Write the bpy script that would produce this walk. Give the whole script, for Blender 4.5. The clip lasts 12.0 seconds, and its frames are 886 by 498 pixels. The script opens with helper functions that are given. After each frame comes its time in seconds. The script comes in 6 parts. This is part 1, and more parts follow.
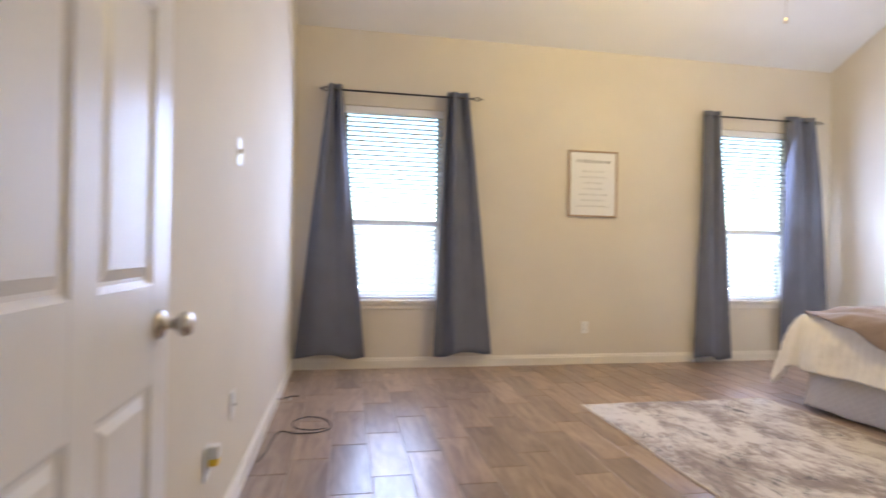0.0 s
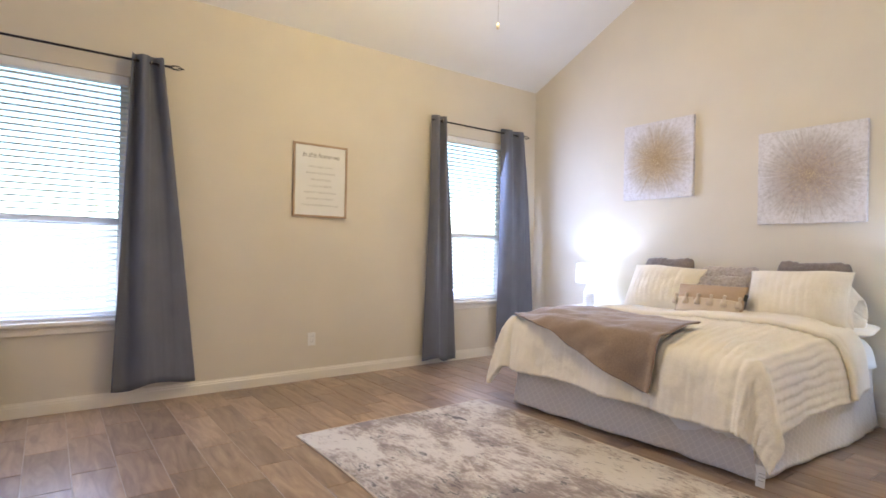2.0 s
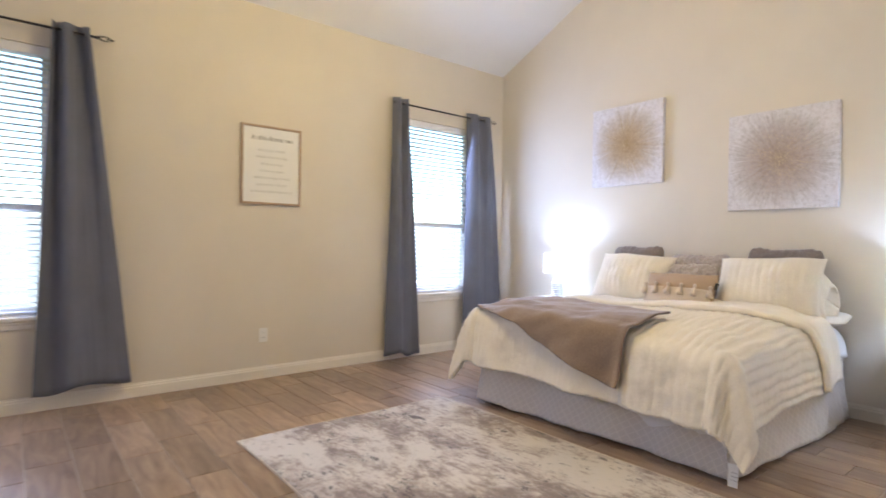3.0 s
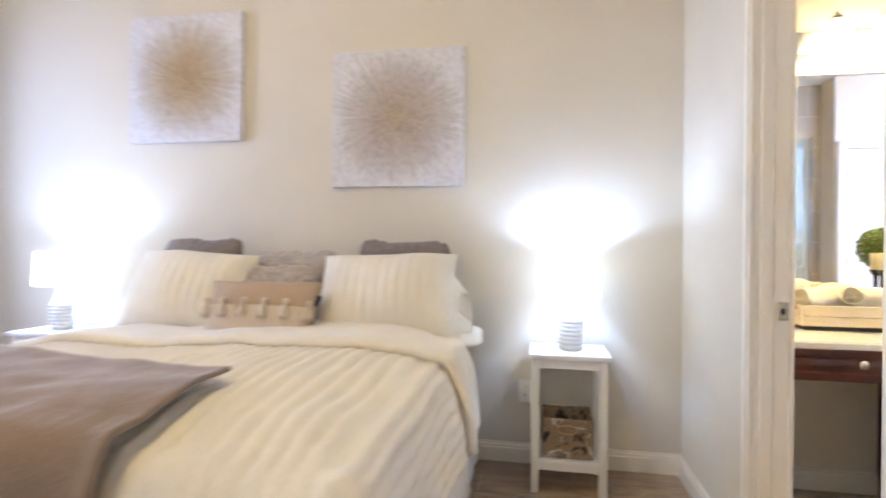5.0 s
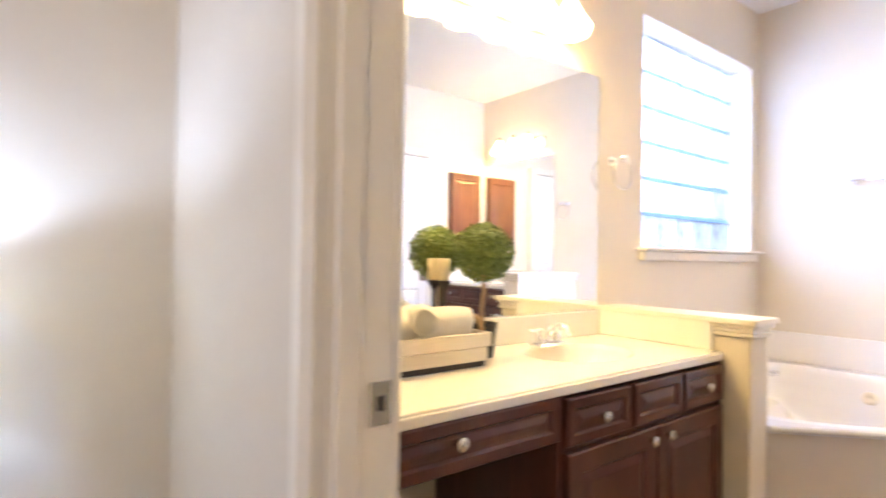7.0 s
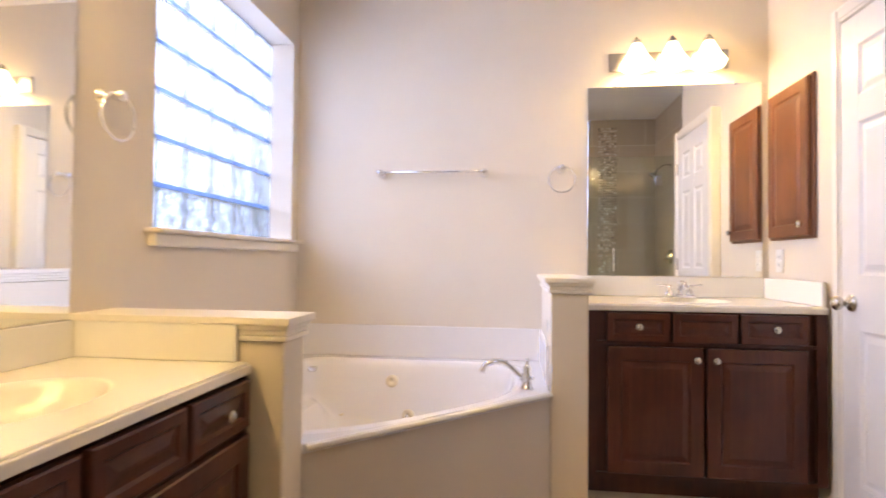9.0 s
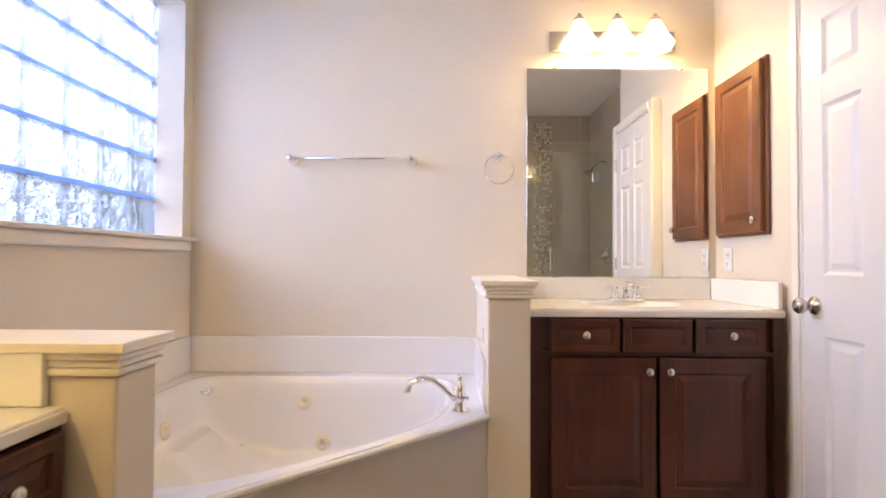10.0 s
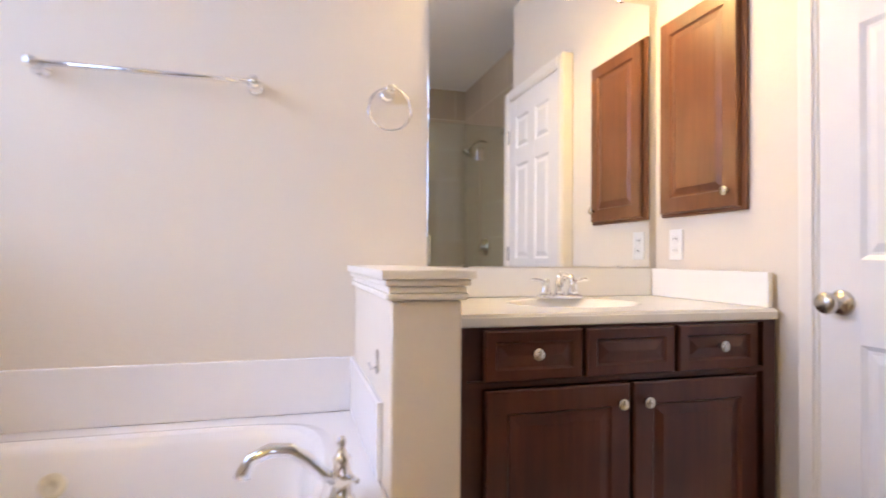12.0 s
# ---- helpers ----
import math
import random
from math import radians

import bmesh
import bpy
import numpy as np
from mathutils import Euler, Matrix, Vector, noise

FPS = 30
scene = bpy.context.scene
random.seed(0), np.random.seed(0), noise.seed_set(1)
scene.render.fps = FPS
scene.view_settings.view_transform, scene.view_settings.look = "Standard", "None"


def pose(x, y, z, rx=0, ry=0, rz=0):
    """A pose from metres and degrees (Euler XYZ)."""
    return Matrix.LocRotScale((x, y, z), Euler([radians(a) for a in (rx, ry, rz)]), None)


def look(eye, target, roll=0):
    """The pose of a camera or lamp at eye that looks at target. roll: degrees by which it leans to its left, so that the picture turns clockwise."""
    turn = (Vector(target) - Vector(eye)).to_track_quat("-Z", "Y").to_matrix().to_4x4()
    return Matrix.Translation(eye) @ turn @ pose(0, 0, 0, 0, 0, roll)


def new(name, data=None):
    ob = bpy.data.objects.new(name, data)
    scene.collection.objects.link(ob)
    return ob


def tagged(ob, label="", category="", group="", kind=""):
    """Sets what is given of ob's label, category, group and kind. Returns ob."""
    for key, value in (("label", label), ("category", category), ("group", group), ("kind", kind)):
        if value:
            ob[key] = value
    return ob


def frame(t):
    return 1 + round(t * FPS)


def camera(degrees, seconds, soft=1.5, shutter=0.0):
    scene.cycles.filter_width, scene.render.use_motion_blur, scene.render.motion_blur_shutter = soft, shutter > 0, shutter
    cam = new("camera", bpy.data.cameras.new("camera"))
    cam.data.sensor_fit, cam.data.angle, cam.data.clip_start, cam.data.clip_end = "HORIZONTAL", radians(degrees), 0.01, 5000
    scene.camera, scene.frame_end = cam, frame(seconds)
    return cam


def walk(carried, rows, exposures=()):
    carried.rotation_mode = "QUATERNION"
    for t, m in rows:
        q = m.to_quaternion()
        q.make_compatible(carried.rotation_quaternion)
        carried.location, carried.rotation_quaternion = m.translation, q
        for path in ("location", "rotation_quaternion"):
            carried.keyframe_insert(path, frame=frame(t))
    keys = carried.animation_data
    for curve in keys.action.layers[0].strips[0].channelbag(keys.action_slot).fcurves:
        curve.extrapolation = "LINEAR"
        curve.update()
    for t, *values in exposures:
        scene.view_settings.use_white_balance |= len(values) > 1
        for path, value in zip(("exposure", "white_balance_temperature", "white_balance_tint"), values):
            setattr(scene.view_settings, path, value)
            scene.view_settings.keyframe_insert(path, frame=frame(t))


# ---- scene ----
# The camera and its walk: seconds, place, turn
cam = camera(79.39, 12.0, soft=1.6, shutter=0.5)
ROWS = [
    (0.0, 0.179, -0.224, 1.109, 89.96, -1.09, -10.32),
    (0.5, 0.344, -0.092, 1.136, 90.04, -0.93, -20.29),
    (1.0, 0.497, 0.028, 1.164, 90.15, -1.14, -27.76),
    (1.5, 0.570, 0.134, 1.176, 90.22, -1.23, -33.47),
    (2.0, 0.608, 0.177, 1.168, 90.21, -1.12, -36.48),
    (2.5, 0.663, 0.219, 1.147, 90.12, -1.06, -37.57),
    (2.7, 0.721, 0.244, 1.143, 89.78, -1.00, -37.55),
    (4.5, 2.035, 0.895, 1.078, 90.15, -0.50, -68.40),
    (5.0, 2.497, 1.025, 1.100, 90.02, -0.58, -79.50),
    (5.5, 2.911, 1.023, 1.126, 90.08, -0.69, -91.41),
    (6.0, 3.297, 0.943, 1.132, 90.36, -0.97, -101.48),
    (6.5, 3.594, 0.803, 1.127, 90.26, -1.33, -112.19),
    (7.0, 3.770, 0.632, 1.109, 90.80, -0.88, -127.52),
    (7.5, 3.902, 0.449, 1.087, 91.23, -1.22, -140.53),
    (7.7, 3.919, 0.384, 1.082, 91.35, -1.05, -144.96),
    (9.3, 3.988, -0.099, 1.063, 91.30, -0.40, -176.52),
    (9.5, 3.966, -0.189, 1.066, 91.42, -0.29, -178.04),
    (10.0, 3.967, -0.356, 1.060, 91.33, -0.29, -179.68),
    (10.5, 3.996, -0.540, 1.052, 91.19, -0.37, -180.54),
    (11.0, 4.034, -0.745, 1.040, 91.08, -0.41, -183.95),
    (11.5, 4.041, -0.996, 1.029, 91.11, -0.44, -187.26),
    (12.0, 4.017, -1.210, 1.015, 91.02, -0.47, -195.71),
]
walk(cam, [(t, pose(x, y, z, rx, ry, rz)) for t, x, y, z, rx, ry, rz in ROWS],
     exposures=[(0.0, 2.66, 6250, 0), (2.7, 2.56, 6150, -1), (4.5, 2.62, 6050, -2), (6.5, 2.46, 6400, 0), (7.0, 2.34, 6750, 3), (7.7, 1.96, 7800, 9), (9.3, 1.56, 7550, 7), (12.0, 1.48, 7150, 5)])

# ---- world, sun, large lights ----
world = bpy.data.worlds.new("world")
scene.world = world
world.use_nodes = True
_wn = world.node_tree.nodes
_sky = _wn.new("ShaderNodeTexSky")
_sky.sky_type = "NISHITA"
_sky.sun_disc = False
_sky.sun_elevation = radians(38)
_sky.sun_rotation = radians(200)
world.node_tree.links.new(_sky.outputs[0], _wn["Background"].inputs[0])
_wn["Background"].inputs[1].default_value = 0.12

sun = new("sun", bpy.data.lights.new("sun", "SUN"))
sun.data.energy, sun.data.angle, sun.data.color = 2.0, radians(0.5), (1.0, 0.95, 0.88)
sun.matrix_world = look((0, 0, 0), (0.27, 0.74, -0.62))


def area_lamp(name, eye, target, w, h, watts, colour):
    ob = new(name, bpy.data.lights.new(name, "AREA"))
    ob.data.shape, ob.data.size, ob.data.size_y = "RECTANGLE", w, h
    ob.data.energy, ob.data.color = watts, colour
    ob.matrix_world = look(eye, target)
    return ob


def point_lamp(name, at, watts, colour, radius=0.03):
    ob = new(name, bpy.data.lights.new(name, "POINT"))
    ob.data.energy, ob.data.color, ob.data.shadow_soft_size = watts, colour, radius
    ob.location = at
    return ob


DAY, COOL, WARM = (0.52, 0.59, 1.0), (0.54, 0.64, 1.0), (1.0, 0.71, 0.34)
area_lamp("window_sky_light", (0.60, 4.698, 1.52), (0.60, 1.0, 0.95), 0.70, 1.60, 9, DAY)
area_lamp("window_sky_light", (4.39, 4.698, 1.52), (4.39, 1.0, 0.95), 0.66, 1.60, 9, DAY)
area_lamp("window_sky_light", (5.70, -2.34, 2.05), (4.0, -2.34, 1.0), 1.9, 1.6, 58, DAY)
WARM_BULB = (1.0, 0.69, 0.30)
LAMP_W, VANITY_W, FAN_W = 3.1, 2.3, 15.0

# ---- materials ----
def material(name):
    m = bpy.data.materials.new(name)
    m.use_nodes = True
    nt = m.node_tree
    return m, nt, nt.nodes["Principled BSDF"]


def link(nt, a, b):
    nt.links.new(a, b)


def coords(nt, scale=(1, 1, 1), kind="Object", rot=(0, 0, 0)):
    tc, mp = nt.nodes.new("ShaderNodeTexCoord"), nt.nodes.new("ShaderNodeMapping")
    mp.inputs["Scale"].default_value = scale
    mp.inputs["Rotation"].default_value = rot
    link(nt, tc.outputs[kind], mp.inputs["Vector"])
    return mp.outputs["Vector"]


def noise_tex(nt, vec, scale, detail=4, rough=0.55, dist=0.0):
    n = nt.nodes.new("ShaderNodeTexNoise")
    n.inputs["Scale"].default_value, n.inputs["Detail"].default_value = scale, detail
    n.inputs["Roughness"].default_value, n.inputs["Distortion"].default_value = rough, dist
    link(nt, vec, n.inputs["Vector"])
    return n.outputs["Fac"]


def ramp(nt, fac, stops):
    r = nt.nodes.new("ShaderNodeValToRGB")
    e = r.color_ramp.elements
    while len(e) < len(stops):
        e.new(0.5)
    for i, (p, c) in enumerate(stops):
        e[i].position, e[i].color = p, (*c, 1)
    link(nt, fac, r.inputs["Fac"])
    return r.outputs["Color"]


def bump(nt, bsdf, height, strength=0.2, dist=0.01):
    b = nt.nodes.new("ShaderNodeBump")
    b.inputs["Strength"].default_value, b.inputs["Distance"].default_value = strength, dist
    link(nt, height, b.inputs["Height"])
    link(nt, b.outputs["Normal"], bsdf.inputs["Normal"])


def plain(name, colour, rough=0.5, metal=0.0, var=0.06, scale=6.0, grain=120.0, relief=0.08, spec=0.5):
    """A surface of one colour with cloudy variation and fine grain."""
    m, nt, b = material(name)
    v = coords(nt)
    f = noise_tex(nt, v, scale, 5)
    lo = tuple(c * (1 - var) for c in colour)
    hi = tuple(min(1, c * (1 + var)) for c in colour)
    link(nt, ramp(nt, f, [(0.3, lo), (0.7, hi)]), b.inputs["Base Color"])
    b.inputs["Roughness"].default_value, b.inputs["Metallic"].default_value = rough, metal
    b.inputs["Specular IOR Level"].default_value = spec
    if relief:
        bump(nt, b, noise_tex(nt, v, grain, 3), relief, 0.004)
    return m


WALL = plain("wall_paint", (0.70, 0.645, 0.55), 0.75, var=0.03, scale=1.5, grain=90, relief=0.16, spec=0.25)
BATHWALL = plain("bath_wall_paint", (0.74, 0.67, 0.565), 0.5, var=0.03, scale=1.5, grain=90, relief=0.16, spec=0.3)
CEIL = plain("ceiling_paint", (0.80, 0.79, 0.77), 0.8, var=0.02, scale=2, grain=60, relief=0.2)
TRIM = plain("trim_paint", (0.82, 0.77, 0.68), 0.32, var=0.02, grain=200, relief=0.03)
DOORPAINT = plain("door_paint", (0.80, 0.775, 0.74), 0.33, var=0.02, grain=160, relief=0.04)
WHITEWOOD = plain("white_lacquer", (0.82, 0.82, 0.82), 0.35, var=0.02, grain=150, relief=0.03)
CERAMIC = plain("ceramic_glaze", (0.72, 0.71, 0.70), 0.3, var=0.05, grain=60, relief=0.1)
ACRYLIC = plain("tub_acrylic", (0.82, 0.80, 0.79), 0.14, var=0.01, scale=2, grain=40, relief=0.0)
STAIN = plain("jet_plastic", (0.74, 0.66, 0.50), 0.4, var=0.1, scale=40, grain=100, relief=0.05)
MARBLE = plain("cultured_marble", (0.84, 0.82, 0.76), 0.16, var=0.03, scale=3, grain=30, relief=0.0)
CHROME = plain("chrome", (0.85, 0.85, 0.86), 0.08, 1.0, var=0.02, relief=0.0)
NICKEL = plain("brushed_nickel", (0.62, 0.59, 0.54), 0.26, 1.0, var=0.04, grain=300, relief=0.03)
BLACKMETAL = plain("dark_rod_metal", (0.035, 0.035, 0.04), 0.4, 0.6, var=0.2, relief=0.05)
BLACKWOOD = plain("black_wood", (0.02, 0.017, 0.015), 0.5, var=0.2, relief=0.1)
GROUT = plain("grout", (0.52, 0.46, 0.39), 0.85, var=0.12, scale=9, grain=300, relief=0.3)
PLASTIC = plain("switch_plastic", (0.82, 0.81, 0.78), 0.35, var=0.01, relief=0.0)
DARKHOLE = plain("dark_slot", (0.03, 0.03, 0.03), 0.7, relief=0.0)
CANDLE = plain("candle_wax", (0.78, 0.70, 0.52), 0.5, var=0.04, relief=0.03)
CABLE = plain("black_cable", (0.015, 0.015, 0.015), 0.5, relief=0.0)
YELLOW = plain("yellow_plastic", (0.75, 0.55, 0.06), 0.4, relief=0.0)
PAPER = plain("printed_paper", (0.80, 0.80, 0.79), 0.7, var=0.02, grain=200, relief=0.03)
INK = plain("grey_ink", (0.22, 0.21, 0.20), 0.8, relief=0.0)
INKSOFT = plain("soft_ink", (0.42, 0.41, 0.40), 0.8, relief=0.0)
LABELWHITE = plain("care_label", (0.80, 0.80, 0.78), 0.7, relief=0.05)


def cloth(name, colour, var=0.12, fuzz=260, rough=0.9, sheen=0.3, relief=0.35, tuft=0.0):
    m, nt, b = material(name)
    v = coords(nt)
    big, fine = noise_tex(nt, v, 5, 4), noise_tex(nt, v, fuzz, 3)
    mixn = nt.nodes.new("ShaderNodeMath")
    mixn.operation = "ADD"
    link(nt, big, mixn.inputs[0])
    link(nt, fine, mixn.inputs[1])
    half = nt.nodes.new("ShaderNodeMath")
    half.operation = "MULTIPLY"
    half.inputs[1].default_value = 0.5
    link(nt, mixn.outputs[0], half.inputs[0])
    lo, hi = tuple(c * (1 - var) for c in colour), tuple(min(1, c * (1 + var)) for c in colour)
    link(nt, ramp(nt, half.outputs[0], [(0.35, lo), (0.65, hi)]), b.inputs["Base Color"])
    b.inputs["Roughness"].default_value = rough
    b.inputs["Sheen Weight"].default_value = sheen
    b.inputs["Sheen Roughness"].default_value = 0.4
    height = fine
    if tuft:
        soft = nt.nodes.new("ShaderNodeMath")
        soft.operation = "MULTIPLY_ADD"
        link(nt, noise_tex(nt, v, tuft, 3, 0.6, 0.6), soft.inputs[0])
        soft.inputs[1].default_value = 1.5
        link(nt, fine, soft.inputs[2])
        height = soft.outputs[0]
    bump(nt, b, height, relief, 0.004)
    return m


CURTAIN = cloth("curtain_cloth", (0.145, 0.155, 0.20), 0.10, 400, rough=0.85, sheen=0.15, relief=0.15)
COMFORTER = cloth("cream_plush", (0.80, 0.745, 0.64), 0.06, 160, sheen=0.35, relief=0.55, tuft=38)
SHEET = cloth("white_sheet", (0.80, 0.79, 0.78), 0.03, 300, sheen=0.1, relief=0.1)
THROW = cloth("taupe_fleece", (0.26, 0.19, 0.14), 0.18, 120, sheen=0.5, relief=0.45, tuft=22)
FURGREY = cloth("grey_fur", (0.20, 0.165, 0.145), 0.30, 90, sheen=0.5, relief=0.9)
FURPALE = cloth("pale_fur", (0.44, 0.39, 0.35), 0.22, 70, sheen=0.5, relief=0.9)
TAN = cloth("tan_linen", (0.45, 0.335, 0.235), 0.08, 500, sheen=0.1, relief=0.25)
TASSEL = cloth("cream_yarn", (0.60, 0.51, 0.41), 0.12, 300, sheen=0.2, relief=0.4)
TOWEL = cloth("white_terry", (0.80, 0.77, 0.70), 0.06, 300, sheen=0.4, relief=0.6)


def skirt_material():
    """Pale bed skirt with a printed trellis."""
    m, nt, b = material("skirt_print")
    v = coords(nt, (1, 1, 1))
    sep = nt.nodes.new("ShaderNodeSeparateXYZ")
    link(nt, v, sep.inputs[0])
    s = nt.nodes.new("ShaderNodeMath"); s.operation = "ADD"
    link(nt, sep.outputs[0], s.inputs[0]); link(nt, sep.outputs[1], s.inputs[1])
    waves = []
    for sign in (1, -1):
        k = nt.nodes.new("ShaderNodeMath"); k.operation = "MULTIPLY_ADD"
        link(nt, sep.outputs[2], k.inputs[0]); k.inputs[1].default_value = sign
        link(nt, s.outputs[0], k.inputs[2])
        q = nt.nodes.new("ShaderNodeMath"); q.operation = "MULTIPLY"; q.inputs[1].default_value = 62
        link(nt, k.outputs[0], q.inputs[0])
        w = nt.nodes.new("ShaderNodeMath"); w.operation = "SINE"
        link(nt, q.outputs[0], w.inputs[0])
        a = nt.nodes.new("ShaderNodeMath"); a.operation = "ABSOLUTE"
        link(nt, w.outputs[0], a.inputs[0])
        waves.append(a.outputs[0])
    mn = nt.nodes.new("ShaderNodeMath"); mn.operation = "MINIMUM"
    link(nt, waves[0], mn.inputs[0]); link(nt, waves[1], mn.inputs[1])
    link(nt, ramp(nt, mn.outputs[0], [(0.10, (0.74, 0.70, 0.65)), (0.35, (0.66, 0.62, 0.575))]), b.inputs["Base Color"])
    b.inputs["Roughness"].default_value = 0.85
    bump(nt, b, noise_tex(nt, v, 500, 2), 0.15, 0.003)
    return m


SKIRT = skirt_material()


def plank_material(name="plank_tile"):
    """Wood-look porcelain, different on every plank."""
    m, nt, b = material(name)
    info = nt.nodes.new("ShaderNodeObjectInfo")
    v = coords(nt, (14, 2.2, 1))
    add = nt.nodes.new("ShaderNodeVectorMath"); add.operation = "ADD"
    mul = nt.nodes.new("ShaderNodeVectorMath"); mul.operation = "SCALE"
    comb = nt.nodes.new("ShaderNodeCombineXYZ")
    for i in range(3):
        link(nt, info.outputs["Random"], comb.inputs[i])
    link(nt, comb.outputs[0], mul.inputs[0]); mul.inputs["Scale"].default_value = 37.0
    link(nt, v, add.inputs[0]); link(nt, mul.outputs[0], add.inputs[1])
    f = noise_tex(nt, add.outputs[0], 1.0, 6, 0.6, 1.4)
    fine = noise_tex(nt, add.outputs[0], 6.0, 4, 0.6, 0.4)
    c1 = ramp(nt, f, [(0.28, (0.19, 0.124, 0.08)), (0.52, (0.32, 0.222, 0.147)), (0.75, (0.43, 0.315, 0.215))])
    hue = nt.nodes.new("ShaderNodeHueSaturation")
    mr = nt.nodes.new("ShaderNodeMapRange")
    mr.inputs["To Min"].default_value, mr.inputs["To Max"].default_value = 0.78, 1.22
    link(nt, info.outputs["Random"], mr.inputs["Value"])
    link(nt, mr.outputs[0], hue.inputs["Value"]); link(nt, c1, hue.inputs["Color"])
    link(nt, hue.outputs[0], b.inputs["Base Color"])
    b.inputs["Roughness"].default_value = 0.30
    b.inputs["Specular IOR Level"].default_value = 0.75
    bump(nt, b, fine, 0.10, 0.003)
    return m


PLANK = plank_material()


def rug_material():
    """Worn abstract rug: cream, taupe and charcoal patches streaked one way."""
    m, nt, b = material("rug_pile")
    v = coords(nt, (1, 1, 1))
    f1 = noise_tex(nt, coords(nt, (1.6, 1.0, 1)), 1.7, 12, 0.74, 0.25)
    f2 = noise_tex(nt, coords(nt, (14.0, 4.5, 1)), 2.0, 8, 0.75, 0.5)
    f3 = noise_tex(nt, coords(nt, (3.0, 3.0, 1), rot=(0, 0, 0.4)), 0.9, 6, 0.6, 0.4)

    def blend(a, c, k):
        n = nt.nodes.new("ShaderNodeMath"); n.operation = "MULTIPLY_ADD"
        link(nt, c, n.inputs[0]); n.inputs[1].default_value = k
        link(nt, a, n.inputs[2])
        return n.outputs[0]
    tone = blend(f1, f2, 0.55)
    base = ramp(nt, tone, [(0.66, (0.28, 0.235, 0.215)), (0.72, (0.39, 0.335, 0.305)), (0.76, (0.51, 0.455, 0.42)), (0.81, (0.66, 0.62, 0.575))])
    dark = ramp(nt, blend(f2, f3, 0.6), [(0.87, (0, 0, 0)), (0.94, (0.9, 0.9, 0.9))])
    mix = nt.nodes.new("ShaderNodeMix"); mix.data_type = "RGBA"
    link(nt, dark, mix.inputs["Factor"])
    link(nt, base, mix.inputs["A"]); mix.inputs["B"].default_value = (0.115, 0.105, 0.11, 1)
    link(nt, mix.outputs["Result"], b.inputs["Base Color"])
    b.inputs["Roughness"].default_value = 0.95
    bump(nt, b, noise_tex(nt, v, 420, 3), 0.5, 0.004)
    return m


RUG = rug_material()


def wood_material(name, dark, mid, light, rough=0.3, axis=2):
    m, nt, b = material(name)
    sc = [22, 22, 22]; sc[axis] = 1.6
    v = coords(nt, tuple(sc))
    f = noise_tex(nt, v, 1.0, 6, 0.6, 1.0)
    cloud = noise_tex(nt, coords(nt), 3.5, 3)
    mx = nt.nodes.new("ShaderNodeMath"); mx.operation = "MULTIPLY_ADD"
    link(nt, cloud, mx.inputs[0]); mx.inputs[1].default_value = 0.5
    hf = nt.nodes.new("ShaderNodeMath"); hf.operation = "MULTIPLY"; hf.inputs[1].default_value = 0.5
    link(nt, f, hf.inputs[0]); link(nt, hf.outputs[0], mx.inputs[2])
    link(nt, ramp(nt, mx.outputs[0], [(0.35, dark), (0.5, mid), (0.65, light)]), b.inputs["Base Color"])
    b.inputs["Roughness"].default_value = rough
    bump(nt, b, f, 0.05, 0.002)
    return m


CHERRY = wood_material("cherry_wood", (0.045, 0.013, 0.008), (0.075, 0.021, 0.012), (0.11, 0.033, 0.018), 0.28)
# Same cherry brightened: the light on the wood is put into its colour
CHERRYLIT = wood_material("cherry_wood_lit", (0.115, 0.042, 0.019), (0.16, 0.060, 0.027), (0.205, 0.080, 0.037), 0.3)
OAK = wood_material("pale_oak", (0.34, 0.24, 0.16), (0.42, 0.31, 0.22), (0.50, 0.38, 0.28), 0.6)
WHITEWASH = wood_material("whitewashed_wood", (0.60, 0.52, 0.40), (0.70, 0.63, 0.52), (0.78, 0.72, 0.62), 0.7, axis=1)
RATTAN = wood_material("rattan", (0.34, 0.20, 0.09), (0.46, 0.29, 0.14), (0.56, 0.38, 0.20), 0.6)
FENCE = wood_material("fence_board", (0.22, 0.235, 0.26), (0.25, 0.265, 0.29), (0.29, 0.305, 0.33), 0.85)
LAWN = plain("lawn", (0.09, 0.11, 0.045), 0.9, var=0.35, scale=8, grain=200, relief=0.6)


def glass_material(name, rough=0.0, colour=(1, 1, 1), wavy=0.0):
    m, nt, b = material(name)
    b.inputs["Base Color"].default_value = (*colour, 1)
    b.inputs["Transmission Weight"].default_value = 1.0
    b.inputs["Roughness"].default_value = rough
    b.inputs["IOR"].default_value = 1.45
    if wavy:
        bump(nt, b, noise_tex(nt, coords(nt), 19, 4, 0.55, 1.4), wavy, 0.03)
    return m


GLASS = glass_material("window_glass")
BLOCKGLASS = glass_material("block_glass", 0.08, (0.38, 0.425, 0.465), 0.95)
SHOWERGLASS = glass_material("shower_glass", 0.0, (0.86, 0.93, 0.90))


def mirror_material():
    m, nt, b = material("mirror_silver")
    b.inputs["Base Color"].default_value = (0.90, 0.91, 0.89, 1)
    b.inputs["Metallic"].default_value, b.inputs["Roughness"].default_value = 1.0, 0.0
    return m


MIRROR = mirror_material()


